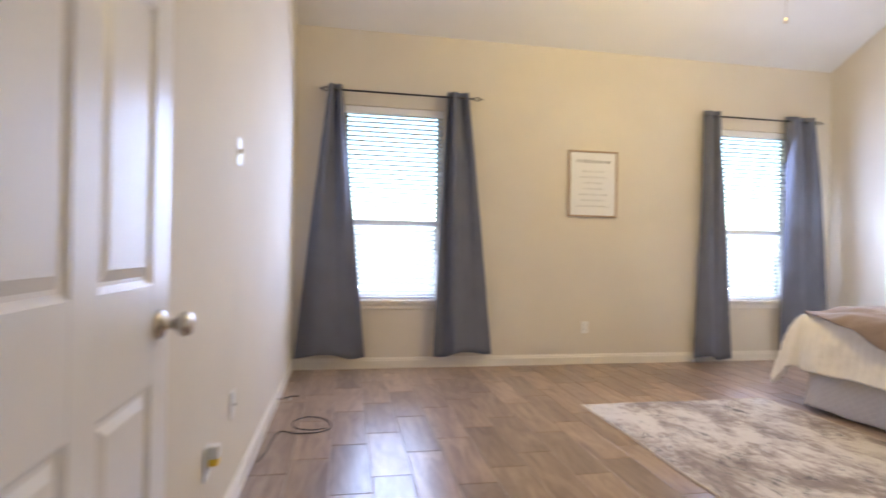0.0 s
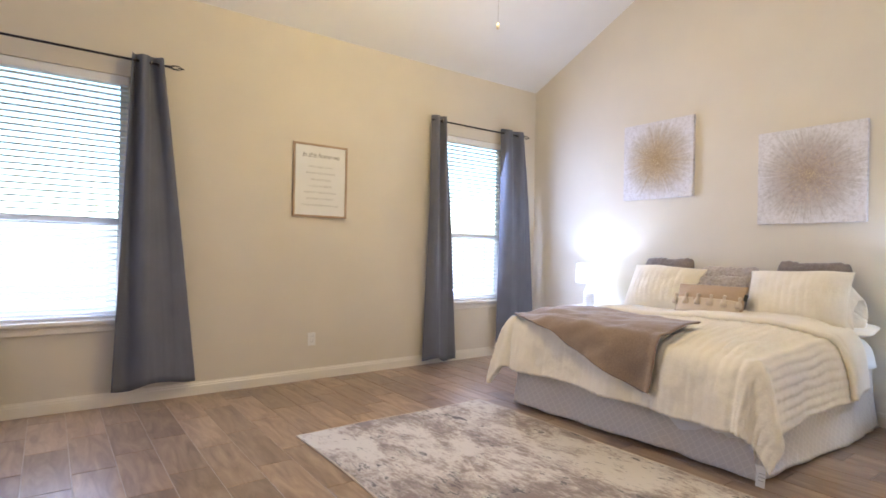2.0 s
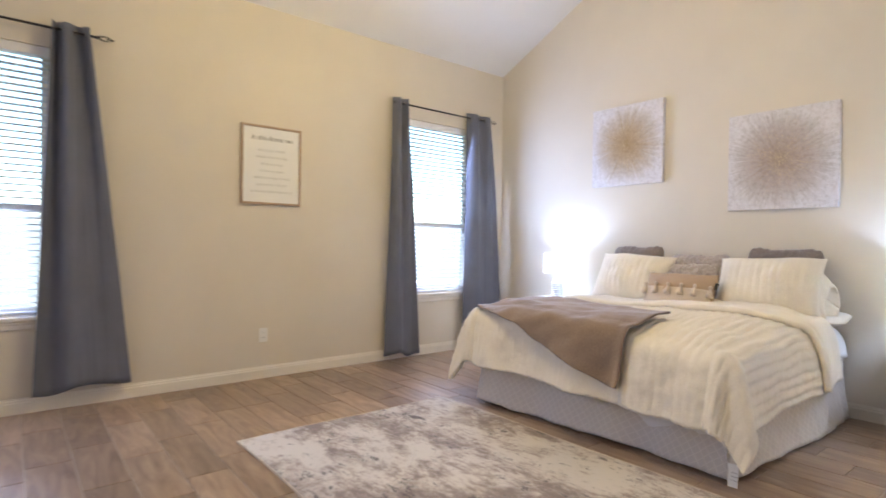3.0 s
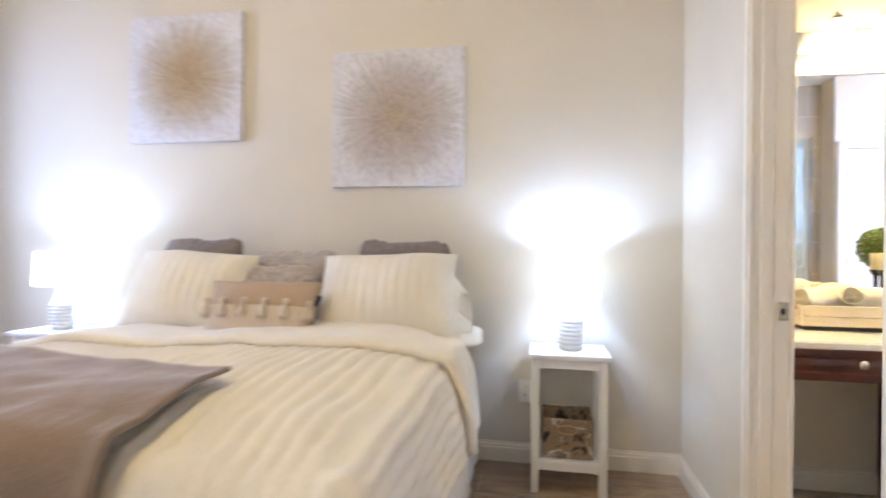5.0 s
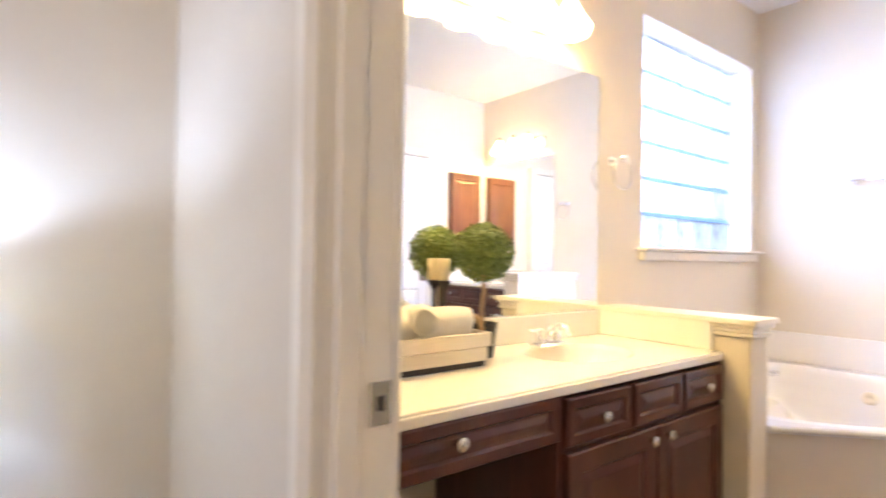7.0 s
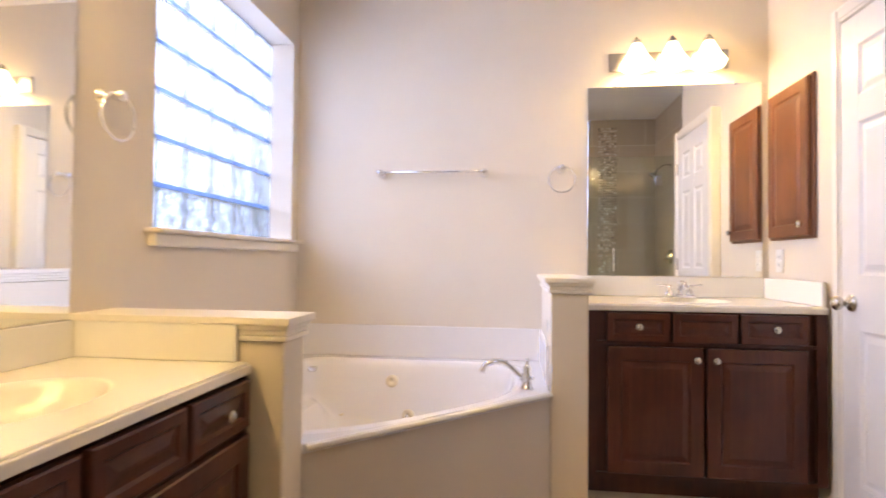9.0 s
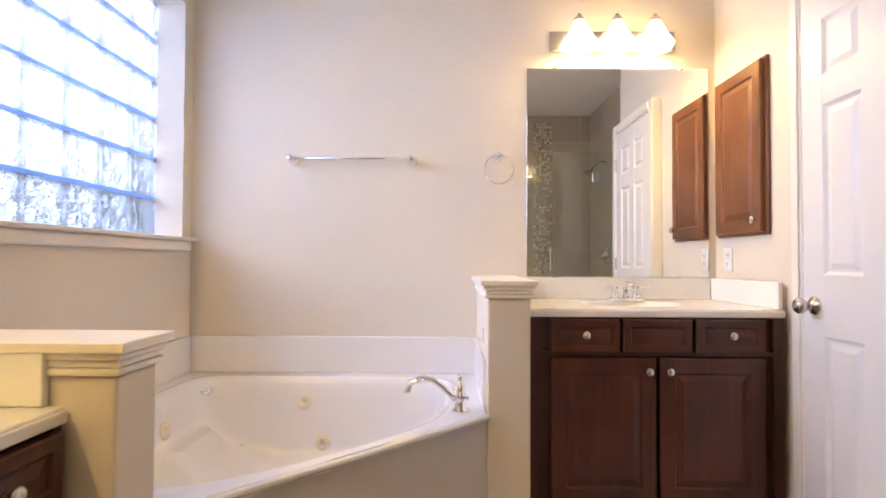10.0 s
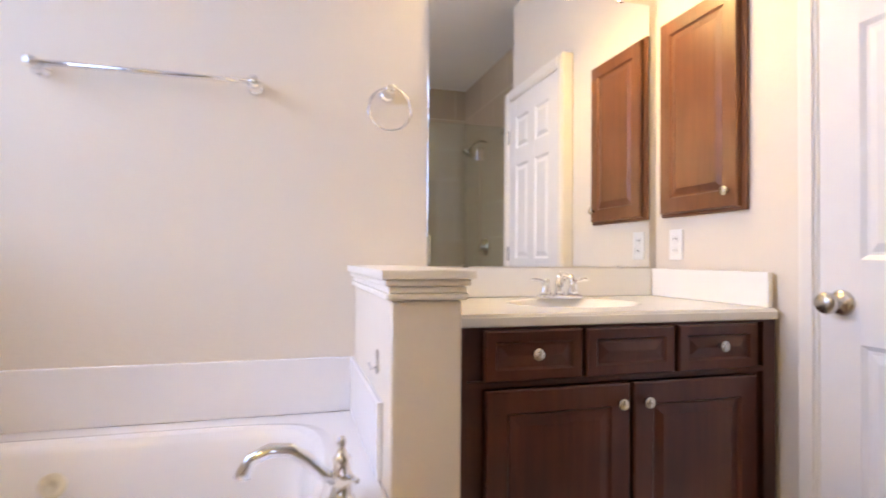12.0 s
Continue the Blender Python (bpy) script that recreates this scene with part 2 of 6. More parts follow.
def shade_material(name, colour, glow, tint, through_share=0.55):
    """Thin lit shade: lets part of its bulb's light through, and is bright itself."""
    m, nt, b = material(name)
    tr = nt.nodes.new("ShaderNodeBsdfTranslucent")
    tr.inputs["Color"].default_value = (*colour, 1)
    em = nt.nodes.new("ShaderNodeEmission")
    em.inputs["Color"].default_value, em.inputs["Strength"].default_value = (*tint, 1), glow
    b.inputs["Base Color"].default_value = (*colour, 1)
    b.inputs["Roughness"].default_value = 0.6
    mx, ad = nt.nodes.new("ShaderNodeMixShader"), nt.nodes.new("ShaderNodeAddShader")
    mx.inputs[0].default_value = through_share
    link(nt, b.outputs[0], mx.inputs[1]); link(nt, tr.outputs[0], mx.inputs[2])
    link(nt, mx.outputs[0], ad.inputs[0]); link(nt, em.outputs[0], ad.inputs[1])
    link(nt, ad.outputs[0], nt.nodes["Material Output"].inputs["Surface"])
    return m


JOINT = shade_material("block_joint", (0.44, 0.57, 0.76), 0.0, (1, 1, 1), 0.8)
LAMPSHADE = shade_material("lamp_shade_linen", (0.85, 0.86, 0.88), 0.28, (0.90, 0.93, 1.0), 0.38)
BELLGLASS = shade_material("alabaster_glass", (0.9, 0.84, 0.74), 1.0, (1.0, 0.84, 0.60))


def foliage_material():
    m, nt, b = material("boxwood_leaf")
    geo = nt.nodes.new("ShaderNodeNewGeometry")
    link(nt, ramp(nt, geo.outputs["Random Per Island"], [(0.0, (0.08, 0.125, 0.025)), (0.6, (0.15, 0.215, 0.045)), (1.0, (0.26, 0.32, 0.085))]), b.inputs["Base Color"])
    b.inputs["Roughness"].default_value = 0.6
    return m


LEAF = foliage_material()


def tile_material():
    m, nt, b = material("shower_tile")
    v = coords(nt, (1, 1, 1))
    sep = nt.nodes.new("ShaderNodeSeparateXYZ"); link(nt, v, sep.inputs[0])
    s = nt.nodes.new("ShaderNodeMath"); s.operation = "ADD"
    link(nt, sep.outputs[0], s.inputs[0]); link(nt, sep.outputs[1], s.inputs[1])
    cb = nt.nodes.new("ShaderNodeCombineXYZ")
    link(nt, s.outputs[0], cb.inputs[0]); link(nt, sep.outputs[2], cb.inputs[1])
    br = nt.nodes.new("ShaderNodeTexBrick")
    br.inputs["Scale"].default_value = 1.0
    br.inputs["Brick Width"].default_value, br.inputs["Row Height"].default_value = 0.6, 0.3
    br.inputs["Mortar Size"].default_value = 0.004
    br.inputs["Color1"].default_value = (0.40, 0.33, 0.235, 1)
    br.inputs["Color2"].default_value = (0.45, 0.375, 0.27, 1)
    br.inputs["Mortar"].default_value = (0.56, 0.49, 0.38, 1)
    link(nt, cb.outputs[0], br.inputs["Vector"])
    link(nt, br.outputs["Color"], b.inputs["Base Color"])
    b.inputs["Roughness"].default_value = 0.3
    bump(nt, b, noise_tex(nt, coords(nt, (1, 1, 14)), 4, 4), 0.1, 0.004)
    return m


TILE = tile_material()


def mosaic_material():
    m, nt, b = material("pebble_mosaic")
    geo = nt.nodes.new("ShaderNodeNewGeometry")
    link(nt, ramp(nt, geo.outputs["Random Per Island"], [(0.0, (0.16, 0.12, 0.09)), (0.4, (0.40, 0.33, 0.25)), (0.75, (0.60, 0.54, 0.45)), (1.0, (0.72, 0.68, 0.60))]), b.inputs["Base Color"])
    b.inputs["Roughness"].default_value = 0.35
    return m


MOSAIC = mosaic_material()


def art_material(name, core, outer, seed):
    """Canvas with a painted sunburst: streaks run out from the middle, flecked with gold."""
    m, nt, b = material(name)
    v = coords(nt, (1, 1, 1))
    sep = nt.nodes.new("ShaderNodeSeparateXYZ"); link(nt, v, sep.inputs[0])

    def mth(op, a, c=None, val=None):
        n = nt.nodes.new("ShaderNodeMath"); n.operation = op
        link(nt, a, n.inputs[0])
        if c is not None:
            link(nt, c, n.inputs[1])
        if val is not None:
            n.inputs[1].default_value = val
        return n.outputs[0]
    y, z = sep.outputs[1], sep.outputs[2]
    ang = mth("ARCTAN2", y, z)
    rad = mth("SQRT", mth("ADD", mth("MULTIPLY", y, y), mth("MULTIPLY", z, z)))
    cb = nt.nodes.new("ShaderNodeCombineXYZ")
    link(nt, mth("SINE", ang), cb.inputs[0]); link(nt, mth("COSINE", ang), cb.inputs[1])
    link(nt, mth("MULTIPLY", rad, val=0.12), cb.inputs[2])
    streak = noise_tex(nt, cb.outputs[0], 15 + 3 * seed, 8, 0.8)
    edge = mth("ADD", rad, mth("MULTIPLY", mth("SUBTRACT", streak, val=0.5), val=0.42))
    body = ramp(nt, edge, [(0.02, core), (0.16, outer), (0.27, tuple(0.5 * c + 0.32 for c in outer)), (0.37, (0.72, 0.70, 0.72))])
    fine = noise_tex(nt, v, 38, 6, 0.8)
    dk = nt.nodes.new("ShaderNodeMix"); dk.data_type = "RGBA"; dk.blend_type = "MULTIPLY"
    dk.inputs["Factor"].default_value = 0.55
    link(nt, body, dk.inputs["A"])
    link(nt, ramp(nt, fine, [(0.38, (0.62, 0.58, 0.55)), (0.55, (1, 1, 1))]), dk.inputs["B"])
    link(nt, dk.outputs["Result"], b.inputs["Base Color"])
    b.inputs["Roughness"].default_value = 0.75
    bump(nt, b, fine, 0.3, 0.004)
    return m


ART1 = art_material("sunburst_gold", (0.38, 0.27, 0.13), (0.46, 0.36, 0.24), 0)
ART2 = art_material("sunburst_mauve", (0.36, 0.29, 0.23), (0.45, 0.385, 0.365), 2)
CANVAS = plain("canvas_edge", (0.78, 0.76, 0.76), 0.8, relief=0.1)
GOLD = plain("gold_fleck", (0.62, 0.50, 0.32), 0.4, 0.5, relief=0.0)


def bin_material():
    m, nt, b = material("bin_print")
    v = coords(nt, (1, 1, 1))
    f = noise_tex(nt, v, 11, 5, 0.6, 1.5)
    link(nt, ramp(nt, f, [(0.38, (0.03, 0.025, 0.025)), (0.46, (0.30, 0.22, 0.15)), (0.55, (0.20, 0.15, 0.11)), (0.60, (0.55, 0.50, 0.45))]), b.inputs["Base Color"])
    b.inputs["Roughness"].default_value = 0.8
    bump(nt, b, noise_tex(nt, v, 200, 3), 0.3, 0.004)
    return m


BINCLOTH = bin_material()

# ---- mesh helpers ----
def finish(bm, name, mat=None, smooth=False):
    me = bpy.data.meshes.new(name)
    bmesh.ops.recalc_face_normals(bm, faces=bm.faces)
    bm.to_mesh(me)
    bm.free()
    if mat:
        me.materials.append(mat)
    if smooth:
        for p in me.polygons:
            p.use_smooth = True
    return me


def part(name, bm, mat, parent=None, label="", smooth=False, at=None):
    """Links a bmesh (or ready mesh) as one object under a thing or part."""
    me = bm if isinstance(bm, bpy.types.Mesh) else finish(bm, name, mat, smooth)
    ob = new(name, me)
    if parent is not None:
        ob.parent = parent
    if at is not None:
        ob.matrix_basis = at if isinstance(at, Matrix) else Matrix.Translation(at)
    if label:
        ob["label"] = label
    return ob


def thing(name, at=(0, 0, 0), label="", category="", group="", turn=0.0):
    ob = new(name)
    ob.empty_display_size = 0.05
    ob.matrix_basis = pose(*at, 0, 0, turn)
    return tagged(ob, label, category, group)


def structure(name, bm, mat, label="", smooth=False, category="structure"):
    return tagged(part(name, bm, mat, None, "", smooth), label, category, "", "structure")


def add_box(bm, x0, x1, y0, y1, z0, z1, bevel=0.0, seg=2):
    r = bmesh.ops.create_cube(bm, size=1.0)
    vs = r["verts"]
    for v in vs:
        v.co = Vector(((x0 + x1) / 2 + v.co.x * (x1 - x0), (y0 + y1) / 2 + v.co.y * (y1 - y0), (z0 + z1) / 2 + v.co.z * (z1 - z0)))
    if bevel:
        es = list({e for v in vs for e in v.link_edges})
        bmesh.ops.bevel(bm, geom=es, offset=bevel, segments=seg, affect="EDGES", profile=0.6)
    return bm


def box(x0, x1, y0, y1, z0, z1, bevel=0.0, seg=2):
    return add_box(bmesh.new(), min(x0, x1), max(x0, x1), min(y0, y1), max(y0, y1), min(z0, z1), max(z0, z1), bevel, seg)


def add_lathe(bm, profile, n=32, m=Matrix(), cap=True):
    """Turns (radius, height) pairs round the z axis."""
    rings = []
    for r, z in profile:
        rings.append([bm.verts.new(m @ Vector((r * math.cos(2 * math.pi * i / n), r * math.sin(2 * math.pi * i / n), z))) for i in range(n)])
    for a, b in zip(rings, rings[1:]):
        for i in range(n):
            bm.faces.new((a[i], a[(i + 1) % n], b[(i + 1) % n], b[i]))
    if cap:
        for ring in (rings[0], rings[-1]):
            if (ring[0].co - ring[n // 2].co).length > 1e-4:
                bm.faces.new(ring)
    return bm


def lathe(profile, n=32, m=Matrix(), cap=True):
    return add_lathe(bmesh.new(), profile, n, m, cap)


def add_tube(bm, pts, r, n=12, closed=False, taper=None):
    pts = [Vector(p) for p in pts]
    rings = []
    k = len(pts)
    up = Vector((0, 0, 1))
    for i, p in enumerate(pts):
        a = pts[(i - 1) % k] if closed or i > 0 else p
        b = pts[(i + 1) % k] if closed or i < k - 1 else p
        d = (b - a).normalized()
        ref = up if abs(d.z) < 0.95 else Vector((1, 0, 0))
        u = d.cross(ref).normalized()
        w = u.cross(d).normalized()
        rr = r if taper is None else r * taper[i]
        rings.append([bm.verts.new(p + u * math.cos(2 * math.pi * j / n) * rr + w * math.sin(2 * math.pi * j / n) * rr) for j in range(n)])
    pairs = list(zip(rings, rings[1:])) + ([(rings[-1], rings[0])] if closed else [])
    for a, b in pairs:
        for j in range(n):
            bm.faces.new((a[j], a[(j + 1) % n], b[(j + 1) % n], b[j]))
    if not closed:
        bm.faces.new(rings[0])
        bm.faces.new(rings[-1])
    return bm


def tube(pts, r, n=12, closed=False, taper=None):
    return add_tube(bmesh.new(), pts, r, n, closed, taper)


def sheet_grid(nu, nv, f, thick=0.0):
    """A grid f(u, v) -> point, u and v from 0 to 1, with an optional back side."""
    bm = bmesh.new()
    g = [[bm.verts.new(f(i / nu, j / nv)) for j in range(nv + 1)] for i in range(nu + 1)]
    for i in range(nu):
        for j in range(nv):
            bm.faces.new((g[i][j], g[i + 1][j], g[i + 1][j + 1], g[i][j + 1]))
    if thick:
        bm.normal_update()
        bmesh.ops.solidify(bm, geom=list(bm.faces), thickness=thick)
    return bm


def prism(poly, z0, z1):
    bm = bmesh.new()
    lo = [bm.verts.new((x, y, z0)) for x, y in poly]
    hi = [bm.verts.new((x, y, z1)) for x, y in poly]
    n = len(poly)
    bm.faces.new(lo)
    bm.faces.new(hi)
    for i in range(n):
        bm.faces.new((lo[i], lo[(i + 1) % n], hi[(i + 1) % n], hi[i]))
    return bm


def wall_with_holes(axis, c0, c1, a0, a1, z0, z1, holes, bm=None):
    """A wall slab from c0 to c1 across, a0 to a1 along, with rectangular holes (a, b, lo, hi)."""
    bm = bm or bmesh.new()
    cuts = sorted({a0, a1, *[h[0] for h in holes], *[h[1] for h in holes]})
    for s, e in zip(cuts, cuts[1:]):
        spans = [(z0, z1)]
        for a, b, lo, hi in holes:
            if a <= s and e <= b:
                spans = [q for p, r in spans for q in ((p, min(r, lo)), (max(p, hi), r)) if q[1] - q[0] > 1e-4]
        for p, r in spans:
            if axis == "x":
                add_box(bm, c0, c1, s, e, p, r)
            else:
                add_box(bm, s, e, c0, c1, p, r)
    bmesh.ops.remove_doubles(bm, verts=bm.verts, dist=1e-4)
    return bm


# ---- the plan, in metres ----
XW, XE, YN, YS, YB0 = -0.28, 5.30, 4.70, 0.343, 0.239      # bedroom walls; bath side of the bedroom's south wall
XB, YB, XV, XSH = 5.258, -3.046, 2.61, 2.36                # bath east, south, west walls, shower wall
PLATE, RIDGE_Y, SLOPE, BCEIL = 3.085, 2.52, 0.475, 2.70
YR, XJ = -1.2, 2.20                                        # entry end of the bedroom, jog in its south wall
W1, W2, WZ = (0.13, 1.07), (3.93, 4.85), (0.63, 2.40)      # bedroom windows
BW, BWZ = (-2.955, -1.74), (1.165, 2.325)                  # glass block window
DX, DH = (3.70, 4.394), 2.05                               # bathroom doorway
RIDGE = PLATE + SLOPE * (YN - RIDGE_Y)

# ---- setting: bedroom ----
floor = structure("floor", box(XW - 0.1, XE + 0.1, YB - 0.1, YN + 0.1, -0.12, -0.004), GROUT, "brown wood-look porcelain plank floor with pale grout", category="floor")
wall_n = structure("wall_north", wall_with_holes("y", YN, YN + 0.16, XW - 0.12, XE + 0.16, -0.004, PLATE + 0.05,
                   [(W1[0], W1[1], *WZ), (W2[0], W2[1], *WZ)]), WALL, "beige painted bedroom wall with two windows", category="wall")


def gable(x0, x1, south):
    """Wall piece under the vault, from its south end to the north wall."""
    pts = [(south, -0.004), (YN, -0.004), (YN, PLATE + 0.04), (RIDGE_Y, RIDGE + 0.04), (south, RIDGE + 0.04)]
    bm = bmesh.new()
    a = [bm.verts.new((x0, y, z)) for y, z in pts]
    b = [bm.verts.new((x1, y, z)) for y, z in pts]
    bm.faces.new(a)
    bm.faces.new(b)
    for i in range(len(pts)):
        j = (i + 1) % len(pts)
        bm.faces.new((a[i], a[j], b[j], b[i]))
    return bm


structure("wall_east", gable(XE, XE + 0.16, YS), WALL, "tall beige painted bedroom gable wall", category="wall")
structure("wall_west", gable(XW - 0.12, XW, YR), WALL, "beige painted bedroom side wall", category="wall")
structure("wall_south", wall_with_holes("y", YB0 + 0.003, YS, XJ, XE + 0.16, -0.004, RIDGE + 0.04, [(DX[0] - 0.018, DX[1] + 0.018, -0.01, DH + 0.018)]),
          WALL, "beige wall with the bathroom doorway", category="wall")
structure("wall_jog", box(XJ - 0.1, XJ, YR, YS, -0.004, RIDGE + 0.04), WALL, "beige painted wall beside the entry", category="wall")
structure("wall_entry", box(XW - 0.12, XJ, YR - 0.12, YR, -0.004, RIDGE + 0.04), WALL, "beige painted wall behind the entry", category="wall")
bm = bmesh.new()
for y0, z0, y1, z1 in ((YN + 0.16, PLATE - SLOPE * 0.16, RIDGE_Y, RIDGE), (RIDGE_Y, RIDGE, YR - 0.12, RIDGE)):
    vs = [bm.verts.new((x, y, z + dz)) for dz in (0, 0.1) for x, y, z in ((XW - 0.12, y0, z0), (XE + 0.16, y0, z0), (XE + 0.16, y1, z1), (XW - 0.12, y1, z1))]
    for f in ((0, 1, 2, 3), (4, 5, 6, 7), (0, 1, 5, 4), (1, 2, 6, 5), (2, 3, 7, 6), (3, 0, 4, 7)):
        bm.faces.new([vs[i] for i in f])
structure("ceiling", bm, CEIL, "white vaulted bedroom ceiling", category="ceiling")


def skirting(name, a, b, normal, h=0.10, t=0.014):
    """A stepped baseboard from a to b, standing out along normal."""
    a, b, n = Vector((*a, 0)), Vector((*b, 0)), Vector((*normal, 0))
    prof = [(0, 0), (t, 0), (t, h * 0.70), (t * 0.72, h * 0.76), (t * 0.72, h * 0.86), (t * 0.4, h * 0.92), (t * 0.4, h), (0, h)]
    bm = bmesh.new()
    A = [bm.verts.new(a + n * d + Vector((0, 0, z))) for d, z in prof]
    B = [bm.verts.new(b + n * d + Vector((0, 0, z))) for d, z in prof]
    bm.faces.new(A)
    bm.faces.new(B)
    for i in range(len(prof)):
        j = (i + 1) % len(prof)
        bm.faces.new((A[i], A[j], B[j], B[i]))
    return structure(name, bm, TRIM, "cream painted baseboard", category="baseboard")


skirting("baseboard_north", (XW, YN), (XE, YN), (0, -1))
skirting("baseboard_east", (XE, YS), (XE, YN - 0.015), (-1, 0))
skirting("baseboard_west", (XW, YR), (XW, YN - 0.015), (1, 0))
skirting("baseboard_south", (DX[1] + 0.075, YS), (XE - 0.015, YS), (0, 1))
skirting("baseboard_south_2", (XJ, YS), (DX[0] - 0.075, YS), (0, 1))


# ---- setting: bathroom ----
structure("bath_wall_east", wall_with_holes("x", XB, XB + 0.22, YB - 0.1, YB0, -0.004, BCEIL, [(*BW, *BWZ)]), BATHWALL, "beige bathroom wall with a glass block window", category="wall")
structure("bath_wall_south", box(XV - 0.1, XB + 0.22, YB - 0.12, YB, -0.004, BCEIL), BATHWALL, "beige bathroom wall behind the tub and vanity", category="wall")
structure("bath_wall_west", box(XV - 0.1, XV, YB, -1.57, -0.004, BCEIL), BATHWALL, "beige bathroom wall behind an open white door", category="wall")
structure("bath_wall_return", box(XSH - 0.1, XV - 0.1, -1.67, -1.57, -0.004, BCEIL), BATHWALL, "beige wall return beside the shower", category="wall")
structure("shower_wall_west", box(XSH - 0.1, XSH, -1.57, YB0, -0.004, BCEIL), TILE, "taupe stone-look tiled shower wall", category="wall")
structure("shower_wall_north", box(XSH, 3.34, YB0 - 0.006, YB0 + 0.0025, -0.004, BCEIL), TILE, "taupe stone-look tiled shower wall", category="wall")
structure("bath_wall_north", box(3.345, XB, YB0 - 0.001, YB0 + 0.0025, DH + 0.09, BCEIL), BATHWALL, "beige bathroom wall over the doorway", category="wall")
structure("bath_wall_north_2", box(DX[1] + 0.02, XB, YB0 - 0.001, YB0 + 0.0025, -0.004, DH + 0.09), BATHWALL, "beige bathroom wall beside the vanity", category="wall")
structure("bath_wall_north_3", box(3.345, DX[0] - 0.02, YB0 - 0.001, YB0 + 0.0025, -0.004, DH + 0.09), BATHWALL, "beige bathroom wall beside the shower", category="wall")
structure("bath_ceiling", box(XSH - 0.1, XB + 0.22, YB - 0.12, YB0, BCEIL, BCEIL + 0.1), CEIL, "white bathroom ceiling", category="ceiling")
skirting("baseboard_bath_west", (XV, -2.468), (XV, -2.370), (1, 0))
skirting("baseboard_bath_knee", (XB, YB0), (XB, -0.49), (-1, 0))


def casing(name, axis, plane, out, a0, a1, top, w=0.062, t=0.016, label="cream painted door casing"):
    """Moulded trim round three sides of a doorway, on the wall face at plane."""
    bm = bmesh.new()

    def piece(s0, s1, z0, z1, depth):
        lo, hi = sorted((plane, plane + out * depth))
        add_box(bm, *((s0, s1, lo, hi) if axis == "y" else (lo, hi, s0, s1)), z0, z1, 0.003, 1)
    for s0, s1 in ((a0 - w, a0), (a1, a1 + w)):
        piece(s0, s1, 0.0, top + w, t)
        mid = (s0 + s1) / 2
        piece(mid - w * 0.30, mid + w * 0.16, 0.001, top + w * 0.6, t + 0.006)
    piece(a0 + 0.0005, a1 - 0.0005, top, top + w, t)
    piece(a0 + 0.0005, a1 - 0.0005, top + w * 0.3, top + w * 0.75, t + 0.006)
    return structure(name, bm, TRIM, label, category="trim")


casing("trim_doorway_bedroom", "y", YS, 1, DX[0], DX[1], DH)
casing("trim_doorway_bath", "y", YB0 - 0.001, -1, DX[0], DX[1], DH)
bm = bmesh.new()
for y0, y1, z0, z1 in ((-1.648, -1.572, 0.0, 2.105), (-2.368, -2.3052, 0.0, 2.105), (-2.3068, -1.6482, 2.036, 2.105)):
    add_box(bm, XV, 2.672, y0, y1, z0, z1, 0.004, 1)
    add_box(bm, 2.6715, 2.678, y0 + (0.012 if z0 == 0 else 0), y1 - (0.012 if z0 == 0 else 0), z0 + (0.012 if z0 else 0.001), z1 - 0.012, 0.003, 1)
structure("trim_closet_door", bm, TRIM, "cream painted casing round the closed door", category="trim")
bm = bmesh.new()
for s0, s1, z0, z1 in ((DX[0] - 0.018, DX[0], 0, DH), (DX[1], DX[1] + 0.018, 0, DH), (DX[0] - 0.018, DX[1] + 0.018, DH, DH + 0.018)):
    add_box(bm, s0, s1, YB0 - 0.001, YS + 0.001, z0, z1)
for s0, s1 in ((DX[0], DX[0] + 0.011), (DX[1] - 0.011, DX[1])):
    add_box(bm, s0, s1, YB0 + 0.052, YB0 + 0.088, 0.0, DH - 0.001, 0.002, 1)
structure("trim_doorway_jamb", bm, TRIM, "cream painted door jamb with a stop", category="trim")
strike = thing("strike_plate", (DX[1] - 0.001, YB0 + 0.018, 0.91), "satin nickel strike plate on the cream door jamb", "strike plate")
part("plate", box(-0.0025, 0.0, -0.017, 0.017, -0.030, 0.030, 0.0008, 1), NICKEL, strike)
part("latch_hole", box(-0.0032, -0.0024, -0.006, 0.006, -0.010, 0.010), DARKHOLE, strike, "dark latch hole")


# ---- windows ----
def bedroom_window(name, x0, x1):
    z0, z1 = WZ
    w = tagged(thing(name, ((x0 + x1) / 2, YN, z0)), "white single-hung window with open white blinds", "window", "", "structure")
    h, hw = z1 - z0, (x1 - x0) / 2
    bm = bmesh.new()
    for a, b, c, d in ((-hw, -hw + 0.05, 0, h), (hw - 0.05, hw, 0, h), (-hw + 0.05, hw - 0.05, h - 0.05, h), (-hw + 0.05, hw - 0.05, 0, 0.05)):
        add_box(bm, a, b, 0.09, 0.145, c, d, 0.004, 1)
    part("window_frame", bm, TRIM, w)
    part("meeting_rail", box(-hw + 0.05, hw - 0.05, 0.095, 0.14, 0.68, 0.73, 0.004, 1), TRIM, w)
    for a, b in ((0.05, 0.68), (0.73, h - 0.05)):
        g = part("pane", box(-hw + 0.05, hw - 0.05, 0.116, 0.120, a, b), GLASS, w)
        g.visible_shadow = False
    s = box(-hw - 0.055, hw + 0.055, -0.045, -0.0005, -0.028, 0.0, 0.006, 2)
    add_box(s, -hw + 0.001, hw - 0.001, -0.0005, 0.088, -0.004, 0.004)
    part("window_sill", s, TRIM, w)
    bm = box(-hw - 0.035, hw + 0.035, -0.018, -0.0005, -0.085, -0.0285, 0.004, 1)
    add_box(bm, -hw - 0.035, hw + 0.035, -0.026, -0.018, -0.052, -0.036, 0.003, 1)
    part("apron", bm, TRIM, w)
    return w


